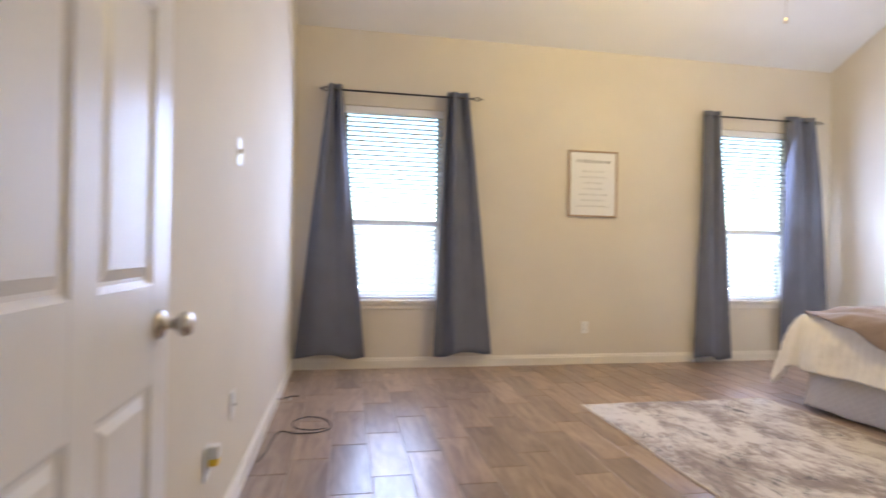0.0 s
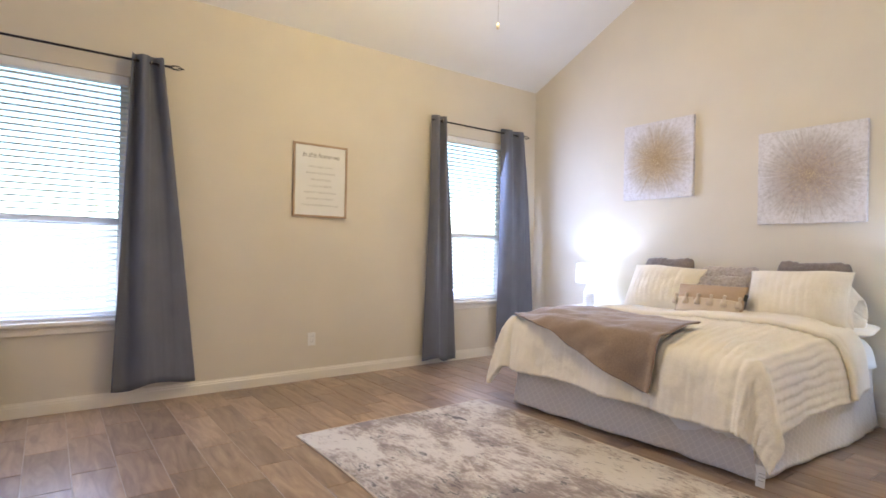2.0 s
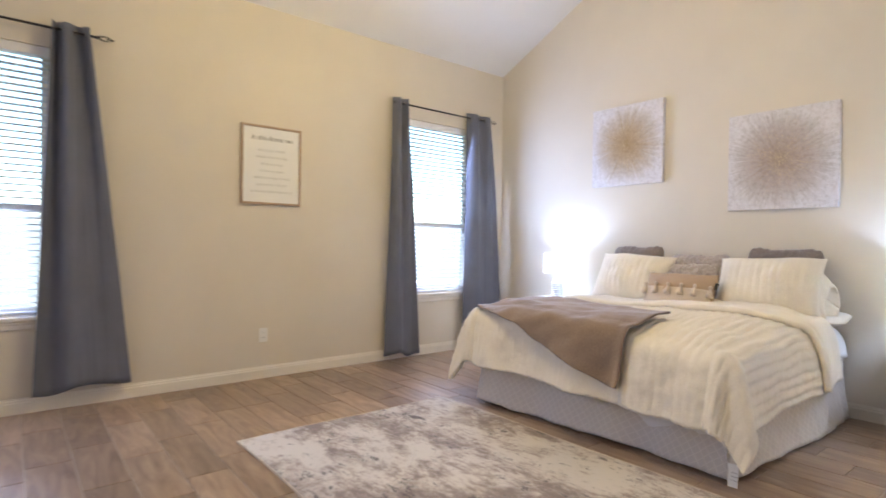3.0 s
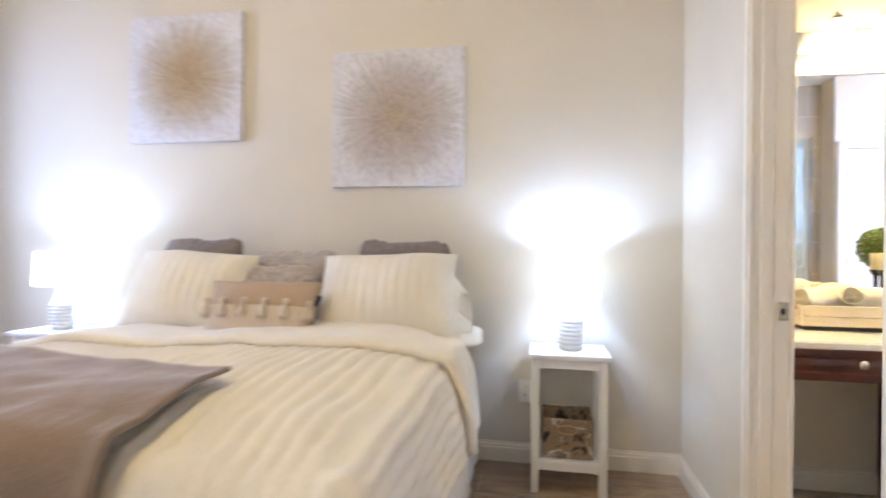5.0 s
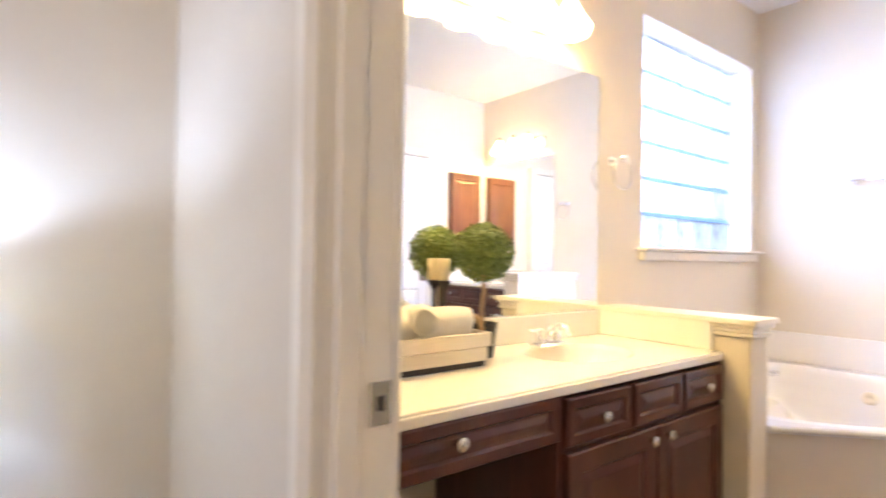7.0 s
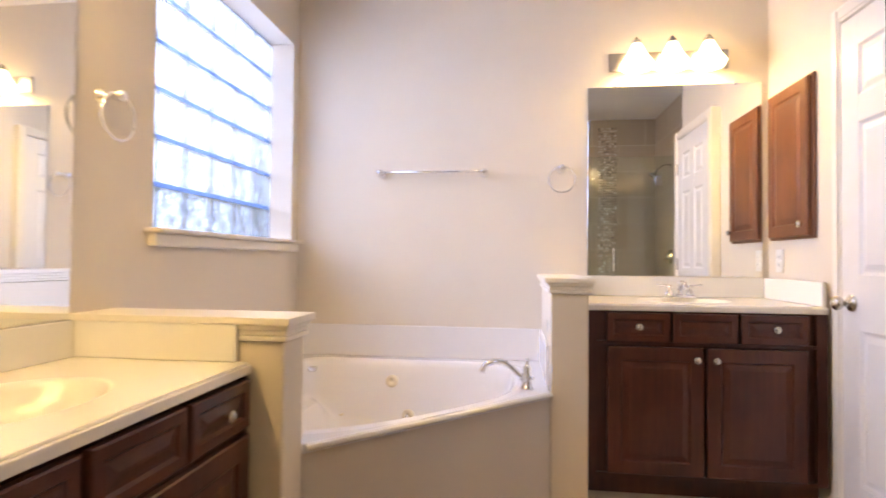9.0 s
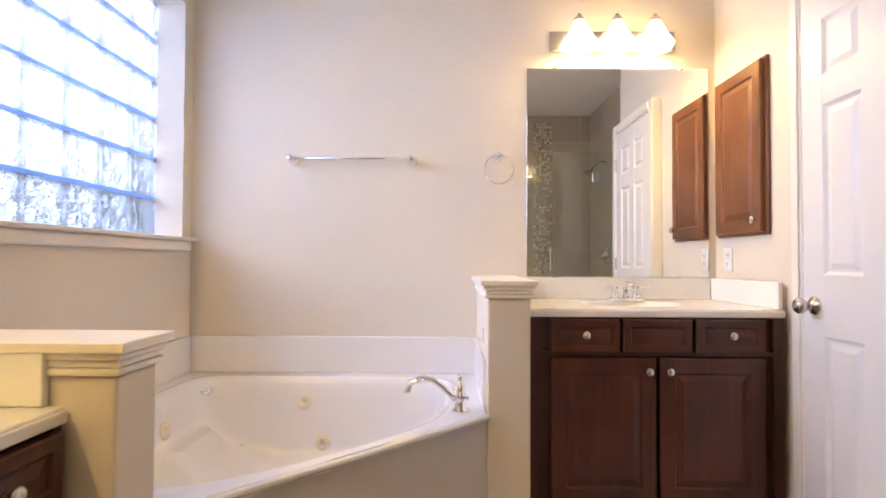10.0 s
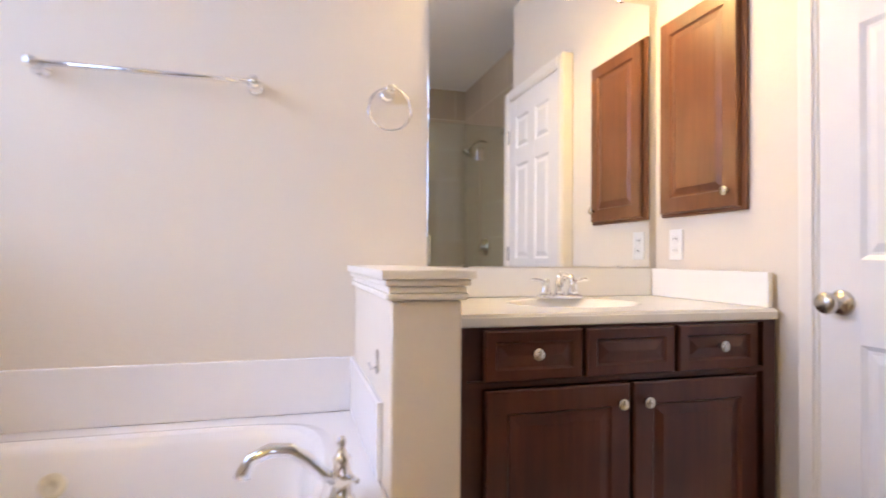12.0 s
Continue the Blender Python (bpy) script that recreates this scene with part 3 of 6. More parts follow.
for nm, (a, b) in (("window_1", W1), ("window_2", W2)):
    bedroom_window(nm, a, b)


def blind(x0, x1):
    z0, z1 = WZ
    hw = (x1 - x0) / 2 - 0.006
    b = thing("window_blind", ((x0 + x1) / 2, YN + 0.045, z1), "white faux-wood horizontal blind, lowered with slats open", "window blind", "blinds in the bedroom windows")
    part("head_rail", box(-hw, hw, -0.035, 0.025, -0.065, -0.002, 0.004, 1), WHITEWOOD, b)
    me = None
    n = int((z1 - z0 - 0.12) / 0.043)
    for i in range(n):
        if me is None:
            me = finish(sheet_grid(1, 4, lambda u, v: Vector(((u - 0.5) * 2 * hw, (v - 0.5) * 0.048, 0.004 * (1 - (2 * v - 1) ** 2))), 0.003), "slat", WHITEWOOD)
        part("slat", me, None, b, at=pose(0, 0, -0.095 - 0.043 * i, -5, 0, 0))
    part("bottom_rail", box(-hw, hw, -0.025, 0.025, -(z1 - z0) + 0.006, -(z1 - z0) + 0.026, 0.003, 1), WHITEWOOD, b)
    for x in (-hw * 0.6, hw * 0.6):
        part("ladder_cord", tube([(x, -0.026, -0.05), (x, -0.026, -(z1 - z0) + 0.02)], 0.0012, 6), WHITEWOOD, b)


blind(*W1)
blind(*W2)

gb = tagged(thing("window_3", (XB + 0.13, BW[0], BWZ[0])), "glass block window with wavy translucent blocks", "window", "", "structure")
bw, bh, cell = BW[1] - BW[0], BWZ[1] - BWZ[0], 0.1935
nc, nr = int(round(bw / cell)), int(round(bh / cell))
cw, ch = bw / nc, bh / nr
bm = box(-cw / 2 + 0.0006, cw / 2 - 0.0006, -0.038, 0.038, -ch / 2 + 0.010, ch / 2 - 0.010, 0.003, 2)
block_me = finish(bm, "glass_block", BLOCKGLASS, True)
for i in range(nc):
    for j in range(nr):
        ob = part("glass_block", block_me, None, gb, at=pose(0.04, (i + 0.5) * cw, (j + 0.5) * ch, 0, 0, 90))
        ob.visible_shadow = False
bm = bmesh.new()
for i in range(nc + 1):
    add_box(bm, 0.012, 0.068, i * cw - 0.0005, i * cw + 0.0005, 0.0, bh)
for j in range(nr + 1):
    add_box(bm, 0.0125, 0.0675, 0.0, bw, j * ch - 0.0095, j * ch + 0.0095)
part("mortar", bm, JOINT, gb, "pale blue translucent joints")
s = box(-0.19, -0.005, -0.045, bw + 0.045, -0.012, 0.004, 0.004, 1)
add_box(s, -0.165, -0.1315, -0.03, bw + 0.03, -0.06, -0.0125, 0.008, 2)
part("window_sill", s, TRIM, gb)

# ---- outside ----
structure("ground", box(-400, 400, -400, 400, -0.35, -0.30), LAWN, "mown grass yard around the house", category="ground")
fence = thing("wooden_fence", (2.5, YN + 4.2, -0.30), "weathered silver-grey wooden privacy fence in the yard", "fence")
bm_b = finish(box(-0.0712, 0.0712, -0.010, 0.010, 0.02, 1.75, 0.003, 1), "board", FENCE)
for i in range(84):
    part("board", bm_b, None, fence, at=pose(-6.0 + 0.143 * i, 0.004 * (i % 2), 0.004 * ((i * 7) % 5), 0, 0, 0))
for z in (0.35, 0.95, 1.55):
    part("rail", box(-6.1, 6.1, 0.0145, 0.052, z, z + 0.085), FENCE, fence)


# ---- bedroom things ----
def six_panel(name, w, h, t, mat, knob_side, knob_z=0.93, hinge=False):
    """A moulded six-panel door leaf standing in the y-z plane, faced towards +x, from y 0 to w."""
    body = box(-t, -0.010, 0, w, 0.008, h, 0.002, 1)
    st, mid = 0.105, 0.095
    cols = ((st, (w - mid) / 2), ((w + mid) / 2, w - st))
    rows = ((0.22, 0.81), (1.02, 1.61), (1.71, h - 0.12))
    bm = body
    for y0, y1 in ((0.0005, st), (w - st, w - 0.0005), ((w - mid) / 2, (w + mid) / 2)):
        add_box(bm, -0.0102, 0.0, y0, y1, 0.009, h - 0.001)
    zs = [0.009] + [z for r in rows for z in r] + [h - 0.001]
    for a, b in zip(zs[::2], zs[1::2]):
        for c0, c1 in cols:
            add_box(bm, -0.0102, -0.0004, c0, c1, a, b)
    part("leaf", bm, mat, name)
    for c0, c1 in cols:
        for r0, r1 in rows:
            p = bmesh.new()
            rings = []
            for inset, x in ((0.0, -0.0004), (0.012, -0.009), (0.020, -0.009), (0.040, -0.0015)):
                rings.append([p.verts.new((x, y, z)) for y, z in ((c0 + inset, r0 + inset), (c1 - inset, r0 + inset), (c1 - inset, r1 - inset), (c0 + inset, r1 - inset))])
            for a, b in zip(rings, rings[1:]):
                for i in range(4):
                    p.faces.new((a[i], a[(i + 1) % 4], b[(i + 1) % 4], b[i]))
            p.faces.new(rings[-1])
            part("panel", p, mat, name)
    ky = 0.06 if knob_side == 0 else w - 0.06
    m = Matrix.Translation((0, ky, knob_z)) @ Matrix.Rotation(radians(90), 4, "Y")
    k = part("knob", lathe([(0.033, 0.0), (0.033, 0.005), (0.026, 0.010), (0.012, 0.014), (0.011, 0.030), (0.020, 0.037), (0.0275, 0.048), (0.028, 0.058), (0.022, 0.067), (0.008, 0.070), (0.0, 0.070)], 28, m), NICKEL, name, "satin nickel round knob", True)
    if hinge:
        for z in (0.25, 1.05, 1.80):
            part("hinge", tube([(0.006, 0.0 if knob_side else w, z - 0.045), (0.006, 0.0 if knob_side else w, z + 0.045)], 0.007, 10), NICKEL, name, "satin nickel hinge")


entry = thing("door_1", (XW + 0.056, 0.30, 0.0), "open cream six-panel entry door resting near the wall", "door", turn=0)
tagged(entry, kind="structure")
six_panel(entry, 0.81, 2.03, 0.036, DOORPAINT, 1)
closet = thing("door_2", (2.668, -2.305, 0.0), "closed white six-panel door in the bathroom wall", "door")
tagged(closet, kind="structure")
six_panel(closet, 0.655, 2.03, 0.036, DOORPAINT, 0, 0.91, True)


def wall_plate(name, at, turn, label, category, kind):
    """A plate on a wall, facing +x before the turn."""
    p = thing(name, at, label, category, turn=turn)
    part("plate", box(0.0, 0.006, -0.036, 0.036, -0.058, 0.058, 0.0025, 2), PLASTIC, p)
    if kind == "outlet":
        for z in (-0.021, 0.021):
            part("socket", box(0.0055, 0.0085, -0.016, 0.016, z - 0.014, z + 0.014, 0.004, 2), PLASTIC, p)
            for y in (-0.006, 0.006):
                part("slot", box(0.0083, 0.0090, y - 0.001, y + 0.001, z - 0.004, z + 0.006), DARKHOLE, p, "dark slot")
    elif kind == "switch":
        part("toggle", box(0.0055, 0.016, -0.005, 0.005, -0.010, 0.012, 0.002, 1), PLASTIC, p)
    elif kind == "coax":
        part("connector", lathe([(0.006, 0.0055), (0.006, 0.014), (0.003, 0.014), (0.003, 0.018)], 12, Matrix.Rotation(radians(90), 4, "Y")), NICKEL, p, "small nickel coaxial connector")
    return p


wall_plate("wall_outlet", (2.51, YN, 0.36), -90, "white duplex outlet on the beige wall", "outlet", "outlet")
wall_plate("wall_outlet", (XE, 1.10, 0.37), 180, "white duplex outlet behind the nightstand", "outlet", "outlet")
wall_plate("light_switch", (XW, 2.19, 1.51), 0, "white wall plate high on the beige wall", "switch", "switch")
wall_plate("cable_outlet", (XW, 2.13, 0.44), 0, "white coaxial cable plate on the beige wall", "outlet", "coax")
wall_plate("wall_outlet", (XW, 1.72, 0.36), 0, "white outlet low on the beige wall", "outlet", "outlet")
wall_plate("wall_outlet", (XV, -2.925, 1.075), 0, "white duplex outlet above the vanity splash", "outlet", "outlet")
nl = thing("night_light", (XW + 0.0092, 1.72, 0.385), "small white plug-in light with a yellow base", "night light")
part("body", box(0, 0.035, -0.022, 0.022, -0.01, 0.035, 0.008, 2), PLASTIC, nl)
part("base", box(0.002, 0.033, -0.020, 0.020, -0.035, -0.0105, 0.006, 2), YELLOW, nl, "yellow plastic base")
ds = thing("door_stop", (XW + 0.0141, 3.60, 0.05), "slim spring door stop on the baseboard", "door stop")
part("spring", tube([(0, 0, 0), (0.05, 0, 0.0), (0.075, 0, -0.002)], 0.005, 10), NICKEL, ds)
part("tip", tube([(0.0752, 0, -0.002), (0.088, 0, -0.003)], 0.008, 10), PLASTIC, ds, "white rubber tip")

pts = [(-0.24, 2.62, 0.006), (-0.22, 2.75, 0.006)]
pts += [(-0.19, 3.05, 0.006), (-0.08, 3.01, 0.006), (0.06, 3.03, 0.006), (0.11, 3.12, 0.006), (0.06, 3.26, 0.008), (-0.04, 3.30, 0.012), (-0.12, 3.22, 0.012), (-0.10, 3.09, 0.014), (0.0, 3.04, 0.014), (0.09, 3.08, 0.010)]
sm = []
for i in range(len(pts) - 1):
    p0, p1, p2, p3 = (Vector(pts[max(0, min(len(pts) - 1, i + k))]) for k in (-1, 0, 1, 2))
    for s in range(8):
        t = s / 8
        sm.append(0.5 * ((2 * p1) + (p2 - p0) * t + (2 * p0 - 5 * p1 + 4 * p2 - p3) * t * t + (3 * p1 - p0 - 3 * p2 + p3) * t ** 3))
tagged(part("coaxial_cable", tube(sm, 0.0035, 8), CABLE, None, "", True), "black coaxial cable coiled on the plank floor", "cable")
tagged(part("cable_offcut", tube([(-0.24, 3.78, 0.004), (-0.19, 3.83, 0.004), (-0.14, 3.82, 0.004)], 0.0035, 8), CABLE, None, "", True), "short black cable end on the plank floor", "cable")


# curtains and rods
def curtain_rod(x0, x1):
    z, y = 2.505, YN - 0.085
    c = (x0 + x1) / 2
    r = thing("curtain_rod", (c, y, z), "thin dark metal curtain rod with twisted cage finials", "curtain rod", "curtain rods")
    hw = (x1 - x0) / 2
    part("rod", tube([(-hw + 0.10, 0, 0), (hw - 0.10, 0, 0)], 0.0085, 14), BLACKMETAL, r, "", True)
    for s in (-1, 1):
        f = bmesh.new()
        for k in range(4):
            a0 = k * math.pi / 2
            add_tube(f, [(s * (hw - 0.10 + 0.09 * t), 0.020 * math.sin(math.pi * t) * math.cos(a0 + 2.4 * t), 0.020 * math.sin(math.pi * t) * math.sin(a0 + 2.4 * t)) for t in [i / 10 for i in range(11)]], 0.0028, 6)
        add_tube(f, [(s * (hw - 0.102), 0, 0), (s * (hw - 0.092), 0, 0)], 0.011, 12)
        add_tube(f, [(s * (hw - 0.014), 0, 0), (s * hw, 0, 0)], 0.0055, 10)
        part("finial", f, BLACKMETAL, r, "", True)
        b = tube([(s * (hw - 0.16), 0.084, -0.02), (s * (hw - 0.16), 0.03, -0.02), (s * (hw - 0.16), 0.0, -0.011)], 0.006, 8)
        add_box(b, s * (hw - 0.16) - 0.012, s * (hw - 0.16) + 0.012, 0.078, 0.085, -0.055, 0.02, 0.002, 1)
        part("bracket", b, BLACKMETAL, r)


curtain_rod(-0.074, 1.412)
curtain_rod(3.717, 5.117)


def curtain(t0, t1, b0, b1, zb, folds, seed, label):
    """A gathered panel hung by grommets: narrow at the rod, flaring to the hem."""
    rnd = random.Random(seed)
    y = YN - 0.085
    ph = rnd.random() * 6
    zt, x_seed = 2.555, 10.0 * seed

    def f(u, v):
        e = v ** 1.0
        a, b = t0 + (b0 - t0) * e, t1 + (b1 - t1) * e
        uu = u + 0.07 * math.sin(6.3 * u + ph) + 0.05 * math.sin(2.2 * v + ph) * math.sin(math.pi * u)
        crest = math.sin(uu * folds * 2 * math.pi + 0.7 * v + ph)
        crest = math.copysign(abs(crest) ** 0.8, crest)
        broad = math.sin(uu * (folds - 0.6) * 2 * math.pi + 1.1 * ph)
        w = 0.045 * (crest * (1 - 0.75 * v) + broad * 0.85 * v)
        crease = 0.007 * v * noise.noise((x_seed + 5 * u, 2.4 * v, 0.7)) + 0.003 * noise.noise((x_seed + 14 * u, 7 * v, 1.7))
        x = a + (b - a) * u + 0.014 * math.sin(7 * u + ph) * v
        hem = zb + (0.020 * math.sin(2.5 * u + ph) - 0.020 * broad) * v
        return Vector((x, y + w + crease - 0.030 * min(1.0, 3 * v), zt + 0.008 * crest * (1 - v) ** 6 + (hem - zt) * v))
    c = thing("curtain", (0, 0, 0), label, "curtain", "curtains at the bedroom windows")
    part("panel", sheet_grid(72, 48, f, 0.003), CURTAIN, c, "", True)
    for k in range(max(2, folds * 2)):
        u = (k + 0.5) / max(2, folds * 2)
        p = f(u, 0.02)
        ring = [(p.x + 0.004 * math.cos(a), y + 0.019 * math.sin(a), 2.505 + 0.019 * math.cos(a)) for a in [i * math.pi / 8 for i in range(16)]]
        part("grommet", tube(ring, 0.0035, 6, True), NICKEL, c, "dull metal grommet")
    return c


curtain(0.00, 0.125, -0.265, 0.345, 0.12, 2, 1, "slate grey curtain panel flaring to the hem")
curtain(1.065, 1.265, 0.985, 1.535, 0.13, 2, 2, "slate grey curtain panel flaring to the hem")
curtain(3.74, 3.915, 3.64, 4.015, 0.05, 2, 3, "slate grey curtain panel hanging nearly to the floor")
curtain(4.695, 5.06, 4.63, 5.17, 0.10, 2, 4, "slate grey curtain panel in the room corner")

# framed sign
sx0, sx1, sz0, sz1 = 2.304, 2.817, 1.447, 2.099
sign = thing("framed_sign", ((sx0 + sx1) / 2, YN, (sz0 + sz1) / 2), "white house-rules sign in a pale wood frame", "wall sign")
sw, sh = (sx1 - sx0) / 2, (sz1 - sz0) / 2
bm = bmesh.new()
for a, b, c, d in ((-sw, -sw + 0.018, -sh, sh), (sw - 0.018, sw, -sh, sh), (-sw + 0.018, sw - 0.018, sh - 0.018, sh), (-sw + 0.018, sw - 0.018, -sh, -sh + 0.018)):
    add_box(bm, a, b, -0.028, -0.001, c, d, 0.002, 1)
part("frame", bm, OAK, sign)
part("board", box(-sw + 0.018, sw - 0.018, -0.016, -0.002, -sh + 0.018, sh - 0.018), PAPER, sign, "white printed board")


def writing(text, size, at, mat, parent, shear=0.0, space=1.0, m=None):
    cu = bpy.data.curves.new("writing", "FONT")
    cu.body, cu.size, cu.align_x, cu.shear, cu.space_character = text, size, "CENTER", shear, space
    cu.extrude = 0.0004
    tmp = bpy.data.objects.new("writing", cu)
    me = bpy.data.meshes.new_from_object(tmp)
    bpy.data.objects.remove(tmp)
    me.materials.append(mat)
    ob = part("writing", me, None, parent, at=m or pose(*at, 90, 0, 0))
    ob["label"] = "grey printed words: " + text.lower()
    return ob


writing("In this home we", 0.060, (0.0, -0.0166, 0.205), INK, sign, 0.35, 0.92)
for i, line in enumerate(("LOVE LIKE CRAZY", "SHARE OUR STORIES", "SERVE OTHERS", "LISTEN & LEARN", "SUPPORT EACH OTHER", "FORGIVE & FORGET", "LOVE UNCONDITIONALLY")):
    writing(line, 0.024, (0.0, -0.0166, 0.115 - 0.057 * i), INKSOFT, sign, 0.0, 1.25)


# canvases
def canvas(y0, y1, z0, z1, mat, label, seed):
    c = thing("canvas_art", (XE - 0.001, (y0 + y1) / 2, (z0 + z1) / 2), label, "wall art", "sunburst canvases")
    hy, hz = (y1 - y0) / 2, (z1 - z0) / 2
    part("canvas", box(-0.034, 0, -hy, hy, -hz, hz, 0.003, 2), mat, c)
    rnd = random.Random(seed)
    bm = bmesh.new()
    for i in range(420 if seed == 3 else 1100):
        r, a = abs(rnd.gauss(0, 0.13)) + 0.01, rnd.random() * 2 * math.pi
        if r > 0.33:
            continue
        y, z, s = r * math.cos(a), r * math.sin(a), 0.0010 + 0.0022 * rnd.random() ** 2
        add = [bm.verts.new((-0.0350, y + s * p, z + s * q)) for p, q in ((-1, 0), (0, -1), (1, 0), (0, 1))]
        bm.faces.new(add)
    for i in range(90):
        a = rnd.random() * 2 * math.pi
        r0, r1 = 0.09 + 0.10 * rnd.random(), 0.20 + 0.12 * rnd.random()
        w = 0.0005
        d, n = Vector((0, math.cos(a), math.sin(a))), Vector((0, -math.sin(a), math.cos(a)))
        o = Vector((-0.0347, 0, 0))
        bm.faces.new([bm.verts.new(o + d * r0 + n * w), bm.verts.new(o + d * r1), bm.verts.new(o + d * r0 - n * w)])
    part("gold_detail", bm, GOLD, c, "raised gold flecks and fine rays")
    return c


canvas(2.711, 3.432, 1.708, 2.447, ART1, "white canvas with a painted golden sunburst", 3)
canvas(1.435, 2.162, 1.435, 2.172, ART2, "white canvas with a mauve and gold sunburst", 4)


# nightstands, lamps, bin
def nightstand(at, label):
    n = thing("nightstand", at, label, "nightstand", "nightstands beside the bed")
    part("top", box(0, 0.324, -0.181, 0.181, 0.610, 0.630, 0.004, 2), WHITEWOOD, n)
    leg = finish(box(-0.0175, 0.0175, -0.0175, 0.0175, 0, 0.6095, 0.003, 1), "leg", WHITEWOOD)
    for x in (0.034, 0.290):
        for y in (-0.150, 0.150):
            part("leg", leg, None, n, at=(x, y, 0))
    for y in (-0.150, 0.150):
        part("apron", box(0.052, 0.272, y - 0.009, y + 0.009, 0.565, 0.6095), WHITEWOOD, n)
    for x in (0.034, 0.290):
        part("apron", box(x - 0.009, x + 0.009, -0.132, 0.132, 0.565, 0.6095), WHITEWOOD, n)
    part("shelf", box(0.018, 0.306, -0.132, 0.132, 0.130, 0.150, 0.003, 1), WHITEWOOD, n)
    for x in (0.034, 0.290):
        part("stretcher", box(x - 0.009, x + 0.009, -0.132, 0.132, 0.105, 0.1298), WHITEWOOD, n)
    return n


NS, NSL = (4.937, 0.898, 0.0), (4.90, 3.69, 0.0)
nightstand(NS, "small white nightstand with an open lower shelf")
nightstand(NSL, "small white nightstand beside the bed and curtain")


def table_lamp(at, label):
    l = thing("table_lamp", at, label, "table lamp", "lamps on the nightstands")
    prof = [(0.0, 0.0), (0.048, 0.0), (0.051, 0.006)]
    for i in range(7):
        z = 0.008 + i * 0.020
        prof += [(0.052, z), (0.0560, z + 0.004), (0.0570, z + 0.010), (0.0555, z + 0.016), (0.051, z + 0.0195)]
    prof += [(0.050, 0.151), (0.049, 0.160), (0.040, 0.176), (0.028, 0.200), (0.021, 0.224), (0.018, 0.238), (0.0, 0.238)]
    part("base", lathe(prof, 40), CERAMIC, l, "ribbed pale ceramic base with a conical neck", True)
    part("stem", tube([(0, 0, 0.237), (0, 0, 0.258)], 0.008, 12), NICKEL, l)
    part("socket", lathe([(0.016, 0.257), (0.016, 0.292), (0.010, 0.294)], 16), PLASTIC, l)
    sh = bmesh.new()
    add_lathe(sh, [(0.132, 0.248), (0.134, 0.249), (0.1255, 0.435), (0.1235, 0.435), (0.130, 0.250), (0.132, 0.248)], 48, cap=False)
    part("shade", sh, LAMPSHADE, l, "white drum shade, lit", True)
    for z, r in ((0.249, 0.1325), (0.434, 0.125)):
        part("shade_ring", tube([(r * math.cos(a), r * math.sin(a), z) for a in [i * math.pi / 24 for i in range(48)]], 0.0022, 6, True), LAMPSHADE, l)
    for a in (0, 2.09, 4.19):
        part("spoke", tube([(0.012 * math.cos(a), 0.012 * math.sin(a), 0.290), (0.1300 * math.cos(a), 0.1300 * math.sin(a), 0.290)], 0.0015, 6), NICKEL, l)
    part("bulb", lathe([(0.012, 0.294), (0.017, 0.304), (0.026, 0.322), (0.022, 0.340), (0.009, 0.349), (0.0, 0.350)], 20), LAMPSHADE, l, "lit bulb", True)
    point_lamp("table_lamp_bulb", (at[0], at[1], at[2] + 0.376), LAMP_W, COOL, 0.025)
    return l


table_lamp((NS[0] + 0.165, NS[1] - 0.012, 0.630), "lit lamp with ribbed pale base on the nightstand")
table_lamp((NSL[0] + 0.155, NSL[1] - 0.02, 0.630), "lit lamp with ribbed pale base by the window")

bn = thing("storage_bin", (NS[0] + 0.160, NS[1] + 0.005, 0.150), "dark brown printed fabric bin on the nightstand shelf", "storage bin")
bm = box(-0.11, 0.11, -0.118, 0.118, 0, 0.185, 0.010, 2)
bmesh.ops.delete(bm, geom=[f for f in bm.faces if f.normal.z > 0.9 and f.calc_center_median().z > 0.18], context="FACES")
bmesh.ops.solidify(bm, geom=list(bm.faces), thickness=0.006)
part("body", bm, BINCLOTH, bn)
hd = [(-0.116, 0.045 * math.cos(a), 0.135 + 0.020 * math.sin(a)) for a in [i * math.pi / 8 for i in range(16)]]
part("handle", tube(hd, 0.003, 6, True), RATTAN, bn, "small rope handle")

# ---- the bed ----
BX, BY0, BY1, BL, BTOP = 5.25, 1.47, 3.12, 1.68, 0.685     # head, sides, length, top
BWID = BY1 - BY0


